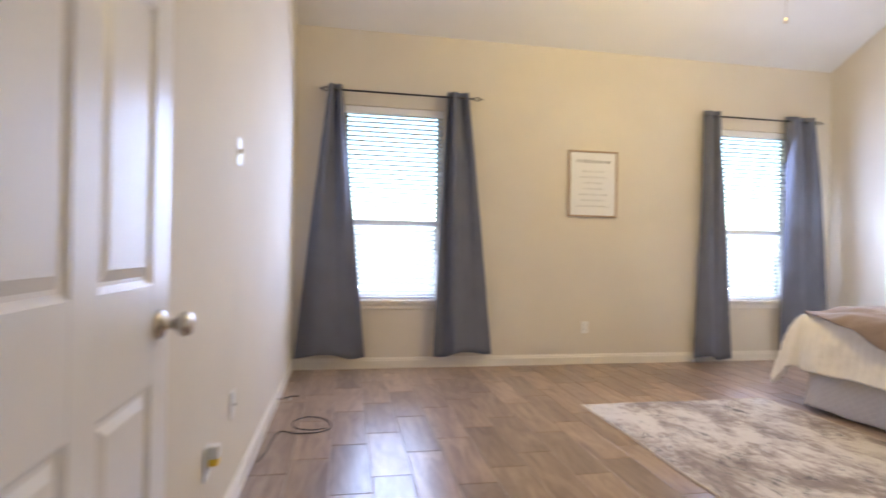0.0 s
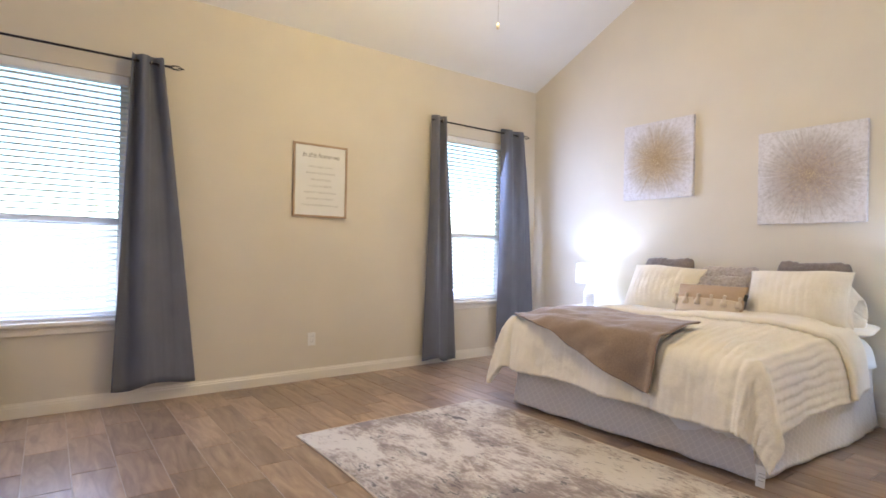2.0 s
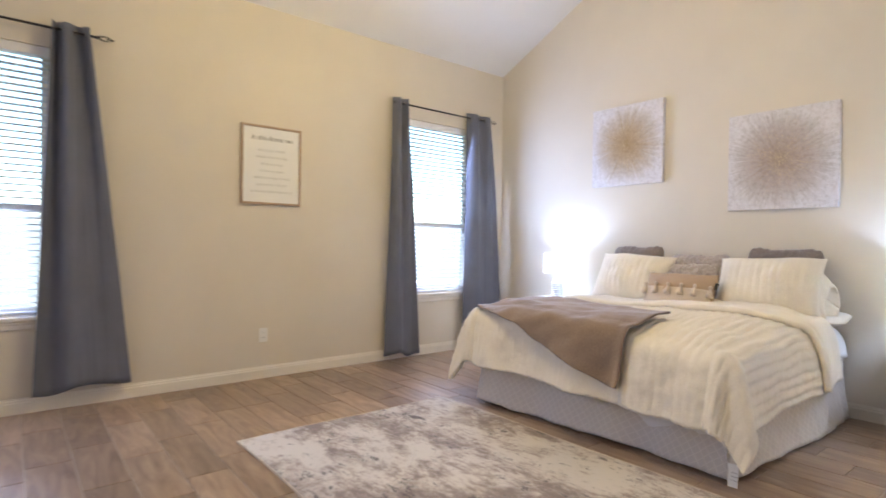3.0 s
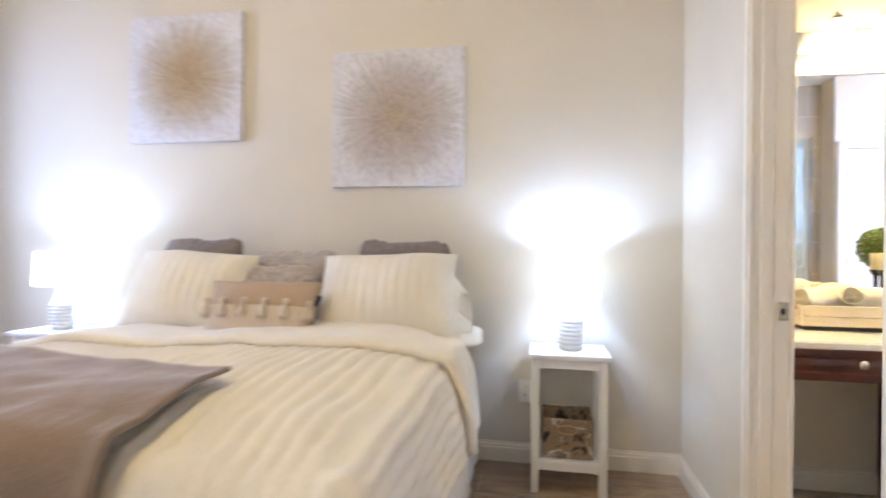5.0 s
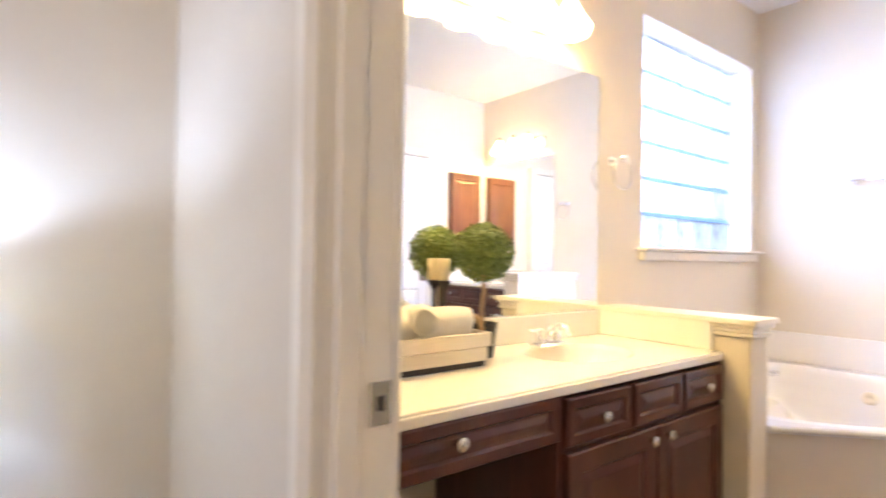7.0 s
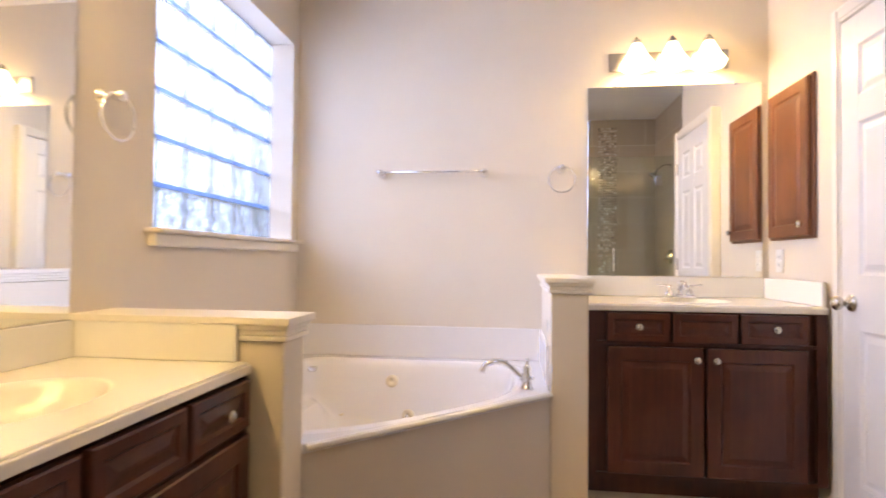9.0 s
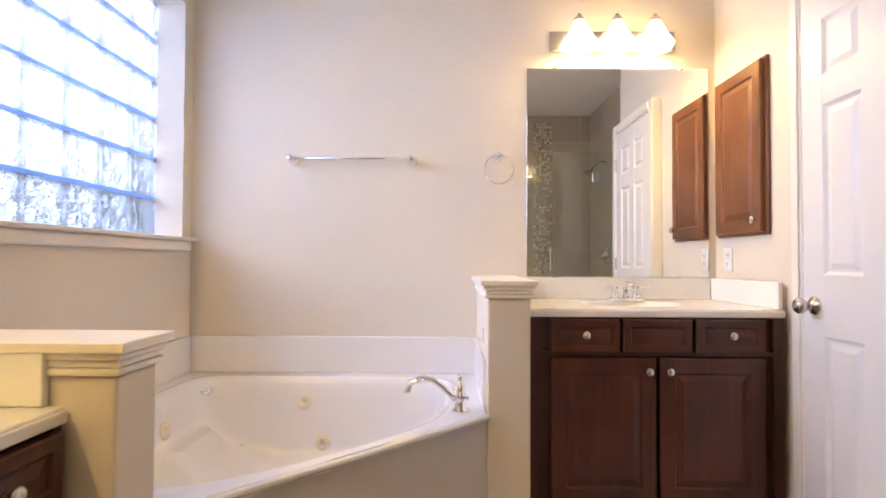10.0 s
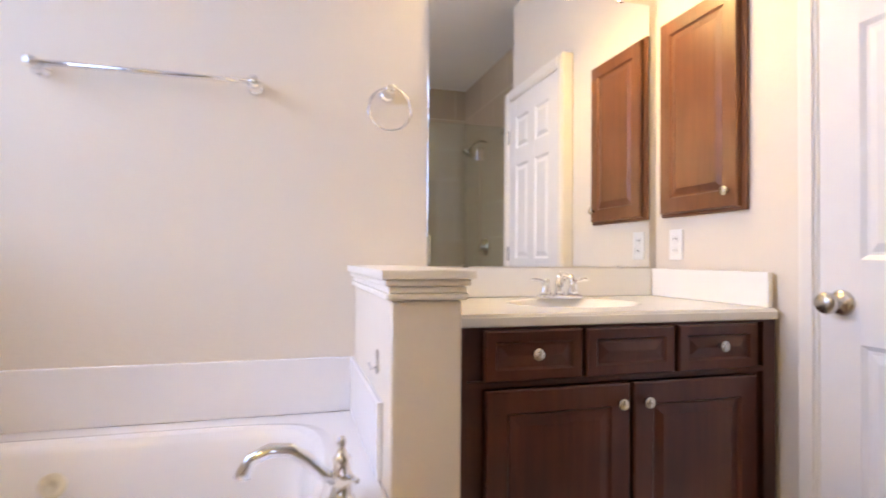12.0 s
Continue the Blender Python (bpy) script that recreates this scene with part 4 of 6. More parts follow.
def drape(s, l, lift=0.0, r=0.085, wob=1.0, top=BTOP):
    """A point of cloth lying on the bed: s from the door side, l from the head; past the edges it falls."""
    ds = -s if s < 0 else max(0.0, s - BWID)
    dl = max(0.0, l - BL)
    cs, cl = min(max(s, 0.0), BWID), min(l, BL)
    d = math.hypot(ds, dl)
    puff = 0.020 * math.sin(cs * 3.1 + 0.6) * math.sin(cl * 2.7) + 0.024 * noise.noise((s * 2.6, l * 2.6, 0.5)) + 0.008 * noise.noise((s * 7, l * 7, 3.5)) + 0.003 * noise.noise((s * 15, l * 15, 6.5))
    edge = min(cs, BWID - cs, BL - cl)
    soft = 0.05 * math.exp(-max(edge, 0) / 0.10)
    z = top + puff * wob + lift - soft
    x, y = BX - cl, BY0 + cs
    if d > 0:
        ox, oy = -dl / d, (-ds if s < 0 else ds) / d
        run = r * (1 - math.exp(-d / r))
        per = y * 9.0 if dl > ds else x * 6.0
        turn = math.atan2(ds, dl)
        corner = math.sin(2 * turn) if ds > 0 and dl > 0 else 0.0
        deep = min(1.0, d / 0.30)
        fold = (0.024 * math.sin(per) + 0.016 * math.sin(per * 1.9 + 1.3) + 0.022 * noise.noise((s * 3.4, l * 3.4, 9.0)) + 0.010 * noise.noise((s * 9, l * 9, 4.0))) * deep * wob
        fold *= (1.0 - corner) * (0.35 if ds > dl else 1.0)
        out = run + 0.10 * d + fold + lift + corner * (0.17 * d + 0.028 * deep * math.sin(7 * turn + 0.6))
        fall = max(0.0, d - 0.62 * run - 0.03 * corner)
        x, y, z = x + ox * out, y + oy * out, z - fall
        z += 0.004 * noise.noise((s * 5, l * 5, 2.0)) * wob
    return Vector((x, y, max(z, 0.012 + lift * 0.3)))


bed = thing("bed", (0, 0, 0), "double bed with pale trellis skirt and white mattress", "bed")
mt = box(BX - BL + 0.03, BX, BY0 + 0.03, BY1 - 0.03, 0.36, 0.63, 0.06, 4)
part("mattress", mt, SHEET, bed, "white sheeted mattress", True)
part("box_spring", box(BX - BL + 0.04, BX, BY0 + 0.04, BY1 - 0.04, 0.13, 0.358, 0.02, 2), SHEET, bed)
for x in (BX - BL + 0.15, BX - 0.12):
    for y in (BY0 + 0.15, BY1 - 0.15):
        part("leg", lathe([(0.022, 0.0), (0.026, 0.1295)], 14, Matrix.Translation((x, y, 0))), BLACKMETAL, bed)


def skirt_panel(a, b, n, waves, seed):
    a, b = Vector((*a, 0)), Vector((*b, 0))
    out = Vector((*n, 0))
    rnd = random.Random(seed)
    ph = rnd.random() * 6

    def f(u, v):
        w = (0.010 * math.sin(u * waves * 6.28 + ph) + 0.012 * math.sin(u * waves * 2.3 + ph * 2) + 0.016 * noise.noise((u * 9 + ph, v * 1.2, 2.0)) + 0.006 * noise.noise((u * 26 + ph, v * 3.5, 5.0))) * (0.25 + 0.75 * v)
        flare = 0.055 * v * v
        return a.lerp(b, u) + out * (flare + w + 0.012) + Vector((0, 0, 0.42 - (0.408 - 0.012 * max(0.0, math.sin(u * 11 + ph)) - 0.006 * noise.noise((u * 14, ph, 1.0))) * v))
    return sheet_grid(120, 20, f, 0.002)


fx = BX - BL + 0.02
part("skirt", skirt_panel((fx, BY1 + 0.03), (fx + 0.05, BY0 - 0.045), (-1, 0), 2.0, 1), SKIRT, bed, "pale grey trellis-print bed skirt", True)
part("skirt", skirt_panel((fx - 0.005, BY0), (BX - 0.02, BY0 - 0.08), (0, -1), 2.0, 2), SKIRT, bed, "pale grey trellis-print bed skirt", True)
part("skirt", skirt_panel((BX - 0.02, BY1), (fx, BY1), (0, 1), 2.0, 3), SKIRT, bed, "pale grey trellis-print bed skirt", True)

HR, HL, HF = 0.42, 0.42, 0.43


def comforter_point(u, v):
    s = -HR + (BWID + HR + HL) * u
    l = 0.50 + (BL + HF - 0.50) * v
    p = drape(s, l, 0.03)
    rib = 0.0105 * (abs(math.sin((s + 0.01 * noise.noise((l * 3, s, 0))) * math.pi / 0.055)) - 0.5)
    ds, dl = (-s if s < 0 else max(0.0, s - BWID)), max(0.0, l - BL)
    way = Vector((-dl * 7, (-ds if s < 0 else ds) * 7, max(0.0, 1 - 7 * math.hypot(ds, dl)))).normalized()
    lump = 0.006 * noise.noise((s * 9, l * 9, 5.0)) + 0.004 * noise.noise((s * 24, l * 24, 7.0))
    return p + way * (rib * (0.45 if dl > 0 else 1.0) + lump * min(1.0, 4 * math.hypot(ds, dl)))


cf = thing("comforter", (0, 0, 0), "cream ribbed plush comforter draped over the bed", "comforter")
part("cover", sheet_grid(260, 110, comforter_point, 0.034), COMFORTER, cf, "", True)


def turn_line(s):
    """How far from the head the turned-back edge lies, across the bed."""
    return 0.86 - 0.13 / (1 + math.exp((s - 0.10) / 0.09)) + 0.018 * math.sin(s * 4.3 + 0.5) + 0.010 * noise.noise((s * 6, 0.0, 3.0))


def fold_point(u, v):
    s = -0.43 + (BWID + 0.43 + 0.36) * u
    end = turn_line(s)
    l = 0.36 + (end - 0.36) * v
    lump = 0.034 * min(1.0, v * 6) * (1 - max(0.0, (v - 0.90) / 0.10) ** 2 * 0.75)
    return drape(s, l, 0.030 + lump + 0.006 * noise.noise((s * 5, l * 7, 8.0)))


part("turned_edge", sheet_grid(150, 30, fold_point, 0.012), COMFORTER, cf, "smooth cream back of the turned-down comforter", True)
hem = [drape(-0.425 + (BWID + 0.425 + 0.355) * i / 120, turn_line(-0.425 + (BWID + 0.425 + 0.355) * i / 120), 0.048) for i in range(121)]
part("hem", tube(hem, 0.021, 12, False, [1 + 0.16 * noise.noise((i * 0.35, 1.0, 2.0)) for i in range(121)]), COMFORTER, cf, "rounded stuffed hem of the comforter", True)
tag = thing("care_label", (3.585, 1.395, 0.0), "white care label hanging from the comforter corner", "label")
part("strip", sheet_grid(2, 8, lambda u, v: Vector((-0.05 - 0.03 * v + 0.01 * math.sin(5 * v), 0.02 - 0.045 * u - 0.02 * v, 0.11 - 0.095 * v)), 0.001), LABELWHITE, tag)
for k in range(4):
    part("print_line", box(-0.0835 + 0.006 * k, -0.0825 + 0.006 * k, -0.036, -0.006, 0.025 + 0.016 * k, 0.028 + 0.016 * k), INKSOFT, tag, "unreadable printed line")

fs = thing("fitted_sheet", (0, 0, 0), "white flat sheet hanging from the mattress side", "sheet")
part("cloth", sheet_grid(60, 60, lambda u, v: drape(-0.24 + (BWID + 0.46) * u, 0.0 + 0.62 * v, 0.008, top=0.655), 0.004), SHEET, fs, "", True)


def throw_point(u, v):
    q = [(1.93, 1.22), (0.42, 1.37), (0.47, BL + 0.375), (1.66, BL + 0.02)]
    a = Vector(q[0]).lerp(Vector(q[1]), u)
    b = Vector(q[3]).lerp(Vector(q[2]), u)
    c = a.lerp(b, v)
    wr = 0.012 * math.sin(7 * u + 5 * v) + 0.012 * noise.noise((u * 5, v * 4, 7.0)) + 0.006 * noise.noise((u * 12 + v * 6, v * 5, 2.0)) + 0.014 * math.exp(-((u - 1.0) / 0.03) ** 2)
    return drape(c.x, c.y, 0.062 + wr * (0.4 + v))


th = thing("throw_blanket", (0, 0, 0), "taupe fleece throw laid diagonally over the bed foot", "throw blanket")
part("cloth", sheet_grid(110, 70, throw_point, 0.012), THROW, th, "", True)


def pillow_mesh(w, h, t, ribs=0.0, fuzz=0.0, n=40, seed=0, droop=0.0, ears=0.0):
    """A cushion: pinched corners, full middle, seam round the edge."""
    bm = bmesh.new()

    def point(u, v, side):
        a, b = 2 * u - 1, 2 * v - 1
        if ears:
            x = w / 2 * a * (1 - ears * (1 - b * b) * a * a)
            z = h / 2 * b * (1 - ears * (1 - a * a) * b * b)
        else:
            x = w / 2 * a * math.sqrt(1 - 0.22 * b ** 6) * (1 - 0.02 * (1 - b * b))
            z = h / 2 * b * math.sqrt(1 - 0.22 * a ** 8) * (1 - 0.09 * (1 - a * a) * (0.5 + 0.5 * b))
        z -= droop * abs(a) ** 2.5 * (0.5 + 0.5 * b)
        z += 0.012 * noise.noise((a * 1.7 + seed, b * 0.8, 4.0)) * b
        full = max(0.0, (1 - abs(a) ** 2.6)) ** 0.62 * max(0.0, (1 - abs(b) ** 2.6)) ** 0.62
        full = max(full, 0.16 * (1 - abs(a) ** 12) * (1 - abs(b) ** 12)) if not ears else full
        y = side * t / 2 * full
        y += side * full * (ribs * (abs(math.sin(a * w / 2 * math.pi / 0.05)) - 0.5)) if ribs else 0
        if fuzz:
            y += side * fuzz * noise.noise((x * 30 + seed, z * 30, side * 3.0)) * full
            z += fuzz * 0.8 * noise.noise((x * 40, seed + 5.0, b * 3))
        y += (0.022 * noise.noise((x * 4 + seed, z * 4, 1.0)) + 0.007 * noise.noise((x * 11 + seed, z * 11, 2.0))) * full
        return Vector((x, y, z))
    for side in (1, -1):
        g = [[bm.verts.new(point(i / n, j / n, side)) for j in range(n + 1)] for i in range(n + 1)]
        for i in range(n):
            for j in range(n):
                bm.faces.new((g[i][j], g[i + 1][j], g[i + 1][j + 1], g[i][j + 1]))
    bmesh.ops.remove_doubles(bm, verts=bm.verts, dist=1e-5)
    return bm


def cushion(name, at, w, h, t, mat, lean, turn, label, ribs=0.0, fuzz=0.0, seed=0, roll=0.0, droop=0.0, ears=0.0):
    """Stands on its lower edge at the given point, facing the bed's foot, leaning back."""
    c = thing(name, at, label, "pillow", "pillows on the bed")
    ob = part("cover", pillow_mesh(w, h, t, ribs, fuzz, 88 if ribs else 44, seed, droop, ears), mat, c, "", True)
    ob.matrix_basis = pose(0, 0, 0, 0, 0, -90 + turn) @ pose(0, 0, 0, -lean, roll, 0) @ Matrix.Translation((0, 0, h / 2 - 0.01))
    return c, ob


cushion("fur_pillow", (5.02, 2.85, 0.70), 0.49, 0.49, 0.16, FURGREY, 17, 0, "square dark grey fur pillow at the wall", fuzz=0.012, seed=1)
cushion("fur_pillow", (5.02, 1.71, 0.70), 0.49, 0.485, 0.16, FURGREY, 17, 2, "square dark grey fur pillow at the wall", fuzz=0.012, seed=2)
cushion("fur_pillow", (4.99, 2.30, 0.70), 0.50, 0.425, 0.16, FURPALE, 17, -2, "pale ruched fur pillow in the middle", ribs=0.006, fuzz=0.014, seed=3)
cushion("fur_pillow", (4.87, 2.34, 0.70), 0.48, 0.35, 0.15, FURPALE, 19, 2, "pale ruched fur pillow in the middle", ribs=0.006, fuzz=0.014, seed=4)
for yy, sd, ro, lab in ((2.76, 5, 2, "cream ribbed pillow beside the lamp"), (1.73, 6, -2, "cream ribbed pillow with a loose open end")):
    c, ob = cushion("bed_pillow", (4.80, yy, 0.70), 0.66, 0.43, 0.27, COMFORTER, 26, 0, lab, ribs=0.007, seed=sd, roll=ro, droop=0.010, ears=0.05)


def cuff(u, v):
    """Open end of the sham: a flattened sleeve that sags outwards and back."""
    ang = 2 * math.pi * v
    hi, lo = 0.185 - 0.150 * u ** 1.25, -0.195 - 0.012 * u
    tall, mid, deep = (hi - lo) / 2, (hi + lo) / 2, 0.072 - 0.026 * u
    pleat = noise.noise((u * 3, 2.5 * math.sin(ang), 6.0))
    return Vector((0.225 + 0.135 * u + 0.03 * u * math.cos(ang), 0.09 * u * u + deep * math.cos(ang) + 0.016 * pleat, mid + tall * math.sin(ang) + 0.020 * u * noise.noise((u * 2, 3 * math.cos(ang), 10.0))))


part("cuff", sheet_grid(14, 40, cuff, 0.008), COMFORTER, ob, "loose ribbed open end", True)
cushion("bed_pillow", (4.80, 1.60, 0.675), 0.66, 0.36, 0.10, SHEET, 84, 6, "white cased pillow lying under the shams", seed=8)

lum, lob = cushion("lumbar_pillow", (4.66, 2.26, 0.70), 0.53, 0.275, 0.13, TAN, 22, 0, "tan lumbar pillow with a row of cream tassels", seed=7, ears=0.03)
part("band", sheet_grid(30, 10, lambda u, v: Vector(((u - 0.5) * 0.50, -0.069 * (1 - (2 * u - 1) ** 4) ** 0.5 * (1 - (2 * (0.08 + 0.44 * v) - 1) ** 4) ** 0.5 - 0.0035, -0.115 + 0.12 * v)), 0.002), TASSEL, lob, "paler woven lower band", True)
tas = lathe([(0.0, 0.040), (0.007, 0.038), (0.010, 0.030), (0.007, 0.022), (0.006, 0.018), (0.013, 0.004), (0.017, -0.018), (0.013, -0.026), (0.0, -0.026)], 14)
bmesh.ops.scale(tas, vec=(1.4, 1.4, 1.35), verts=tas.verts)
tas_me = finish(tas, "tassel", TASSEL, True)
for k in range(6):
    x = -0.245 + 0.098 * k
    yy = -0.069 * max(0.12, 1 - (x / 0.265) ** 4) ** 0.5 - 0.013
    part("tassel", tas_me, None, lob, "cream yarn tassel", at=(x, yy, -0.018))
part("woven_label", box(0.235, 0.262, -0.012, -0.010, 0.075, 0.125), DARKHOLE, lob, "black fabric label", at=pose(0, 0, 0, 0, 12, 0))

# rug
def rug_point(u, v):
    x, y = 1.87 + 1.50 * u, 0.98 + 2.39 * v
    return Vector((x + 0.006 * math.sin(y * 5), y + 0.006 * math.sin(x * 6), 0.007 + 0.0015 * noise.noise((x * 3, y * 3, 0))))


rug = thing("area_rug", (0, 0, 0), "worn-look abstract rug in cream, taupe and charcoal", "rug")
part("surface", sheet_grid(60, 90, rug_point, 0.006), RUG, rug)
loop = [rug_point(i / 30, 0) for i in range(30)] + [rug_point(1, i / 48) for i in range(48)] + [rug_point(1 - i / 30, 1) for i in range(30)] + [rug_point(0, 1 - i / 48) for i in range(48)]
part("binding", tube([p + Vector((0, 0, -0.002)) for p in loop], 0.0045, 6, True), TASSEL, rug, "stitched edge binding")

# ceiling fan above the room, seen only by its pull chain
FANX, FANY = 2.68, 2.52
fan = thing("ceiling_fan", (FANX, FANY, 2.86), "ceiling fan light with a beaded pull chain", "ceiling fan")
part("downrod", tube([(0, 0, 0.36), (0, 0, RIDGE - 2.86)], 0.013, 12), NICKEL, fan)
part("canopy", lathe([(0.02, RIDGE - 2.95), (0.065, RIDGE - 2.92), (0.07, RIDGE - 2.861)], 24), NICKEL, fan)
part("motor", lathe([(0.03, 0.20), (0.10, 0.21), (0.12, 0.25), (0.12, 0.33), (0.08, 0.37), (0.015, 0.38)], 32), NICKEL, fan, "", True)
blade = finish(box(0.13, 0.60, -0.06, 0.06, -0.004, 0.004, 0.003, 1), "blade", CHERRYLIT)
for k in range(5):
    part("blade", blade, None, fan, at=pose(0, 0, 0.29, 8, 0, 72 * k))
part("light_bowl", lathe([(0.0, 0.06), (0.06, 0.065), (0.11, 0.10), (0.135, 0.16), (0.13, 0.195), (0.03, 0.1995)], 32), BELLGLASS, fan, "frosted glass bowl", True)
part("pull_chain", tube([(0.03, 0.0, 0.075), (0.03, 0.0, -0.345)], 0.0014, 6), NICKEL, fan)
part("chain_fob", lathe([(0.0, -0.385), (0.008, -0.380), (0.010, -0.365), (0.006, -0.350), (0.002, -0.344)], 14, Matrix.Translation((0.03, 0, 0))), GOLD, fan, "small brass fob", True)
point_lamp("fan_light", (FANX, FANY, 2.86), FAN_W, WARM, 0.12)


# ---- bathroom things ----
def raised_panel(w, h, rail=0.05, t=0.02):
    """A cabinet front in the x-z plane facing -y, centred: frame and raised field, outer size w by h."""
    bm = bmesh.new()
    x, z = w / 2, h / 2
    rings = []
    for inset, y in ((0.0, 0.0), (0.0, -t + 0.004), (0.004, -t), (rail, -t), (rail + 0.006, -t + 0.007), (rail + 0.012, -t + 0.007), (rail + 0.034, -t + 0.001)):
        rings.append([bm.verts.new((a * (x - inset), y, b * (z - inset))) for a, b in ((-1, -1), (1, -1), (1, 1), (-1, 1))])
    for a, b in zip(rings, rings[1:]):
        for i in range(4):
            bm.faces.new((a[i], a[(i + 1) % 4], b[(i + 1) % 4], b[i]))
    bm.faces.new(rings[0])
    bm.faces.new(rings[-1])
    return bm


def front(name, parent, cx, cz, w, h, y, rail, mat, knob=None):
    ob = part(name, raised_panel(w, h, rail), mat, parent, at=(cx, y, cz))
    if knob:
        m = Matrix.Rotation(radians(90), 4, "X")
        part("knob", lathe([(0.008, 0.018), (0.006, 0.022), (0.006, 0.030), (0.013, 0.034), (0.0165, 0.039), (0.0165, 0.043), (0.011, 0.047), (0.0, 0.048)], 20, Matrix.Translation((knob[0], 0, knob[1])) @ m), NICKEL, ob, "satin nickel knob", True)
    return ob


# Vanity by the closed door: local x runs west to east, front faces -y; placed turned round
V2X0, V2X1, V2F = XV + 0.018, 3.640, -2.478
v2 = thing("vanity_cabinet", ((V2X0 + V2X1) / 2, V2F, 0), "dark cherry vanity cabinet with three drawer fronts and two doors", "vanity cabinet", turn=180)
hw, dp = (V2X1 - V2X0) / 2, V2F - YB
part("body", box(-hw, hw, 0.018, dp - 0.003, 0.10, 0.770), CHERRY, v2)
for a, b in ((-hw, -hw + 0.018), (hw - 0.018, hw)):
    part("side_panel", box(a, b, 0.018, dp - 0.003, 0.770, 0.842), CHERRY, v2)
part("toe_kick", box(-hw, hw, 0.075, dp - 0.003, 0.0, 0.1), CHERRY, v2)
part("front_rail", box(-hw + 0.018, hw - 0.018, 0.018, 0.030, 0.770, 0.842), CHERRY, v2)
bm = bmesh.new()
for a, b, c, d in ((-hw, -hw + 0.045, 0.10, 0.842), (hw - 0.045, hw, 0.10, 0.842), (-hw + 0.045, hw - 0.045, 0.10, 0.115), (-hw + 0.045, hw - 0.045, 0.69, 0.705), (-hw + 0.045, hw - 0.045, 0.835, 0.842)):
    add_box(bm, a, b, 0.0, 0.018, c, d)
part("face_frame", bm, CHERRY, v2)
for cx, kn in ((-0.285, True), (0.0, False), (0.285, True)):
    front("drawer_front", v2, cx, 0.771, 0.272, 0.128, -0.001, 0.028, CHERRY, (0, 0.004) if kn else None)
for cx, kx in ((-0.212, 0.172), (0.212, -0.172)):
    front("door", v2, cx, 0.4025, 0.412, 0.565, -0.001, 0.058, CHERRY, (kx, 0.232))


def sink_counter(name, cx, cy, w, d, z, t, sink, turn, label, splashes):
    """A moulded top with an oval bowl; local front at -y, origin mid front edge, on top of its cabinet."""
    c = thing(name, (cx, cy, z), label, "countertop", turn=turn)
    bm = bmesh.new()
    n = 64
    sx, sy, a, b = sink
    poly = [(-w / 2, 0), (w / 2, 0), (w / 2, d), (-w / 2, d)]
    angs = sorted({2 * math.pi * i / n for i in range(n)} | {math.atan2(py - sy, px - sx) % (2 * math.pi) for px, py in poly})

    def edge(an):
        dx, dy = math.cos(an), math.sin(an)
        best = 9
        for lim, o, dd in ((-w / 2, sx, dx), (w / 2, sx, dx), (0, sy, dy), (d, sy, dy)):
            if abs(dd) > 1e-9:
                k = (lim - o) / dd
                if 1e-6 < k < best:
                    best = k
        return sx + dx * best, sy + dy * best
    rings = []
    outer = [edge(an) for an in angs]
    rings.append([bm.verts.new((x, y, -t)) for x, y in outer])
    rings.append([bm.verts.new((x, y, -0.006)) for x, y in outer])
    rings.append([bm.verts.new((x + (sx - x) * 0.006, y + (sy - y) * 0.006, 0)) for x, y in outer])
    for k, zz in ((1.06, 0.0), (1.0, -0.006), (0.95, -0.018), (0.85, -0.045), (0.65, -0.075), (0.35, -0.093), (0.08, -0.098)):
        rings.append([bm.verts.new((sx + a * k * math.cos(an), sy + b * k * math.sin(an), zz)) for an in angs])
    m = len(angs)
    for p, q in zip(rings, rings[1:]):
        for i in range(m):
            bm.faces.new((p[i], p[(i + 1) % m], q[(i + 1) % m], q[i]))
    bm.faces.new(rings[-1])
    top = part("top", bm, MARBLE, c)
    for pol in top.data.polygons:
        pol.use_smooth = abs(pol.normal.z) < 0.98
    part("drain", lathe([(0.0, -0.0965), (0.020, -0.0965), (0.022, -0.094), (0.016, -0.093), (0.0, -0.093)], 20, Matrix.Translation((sx, sy, 0))), CHROME, c, "chrome drain", True)
    add_box(lip := bmesh.new(), -w / 2 + 0.001, w / 2 - 0.001, -0.010, 0.0005, -t, -0.005, 0.006, 3)
    part("front_lip", lip, MARBLE, c)
    for x0, x1, y0, y1 in splashes:
        part("splash", box(x0, x1, y0, y1, 0.0005, 0.108, 0.004, 2), MARBLE, c)
    return c


sink_counter("countertop", (V2X0 + V2X1) / 2, -2.474, V2X1 - V2X0 - 0.002, -2.474 - YB - 0.002, 0.875, 0.032, (0.0, 0.30, 0.215, 0.165), 180,
             "cream cultured-marble vanity top with oval bowl", [(-hw + 0.02, hw - 0.02, -2.474 - YB - 0.022, -2.474 - YB - 0.003), (hw - 0.020, hw - 0.002, 0.01, -2.474 - YB - 0.0225)])


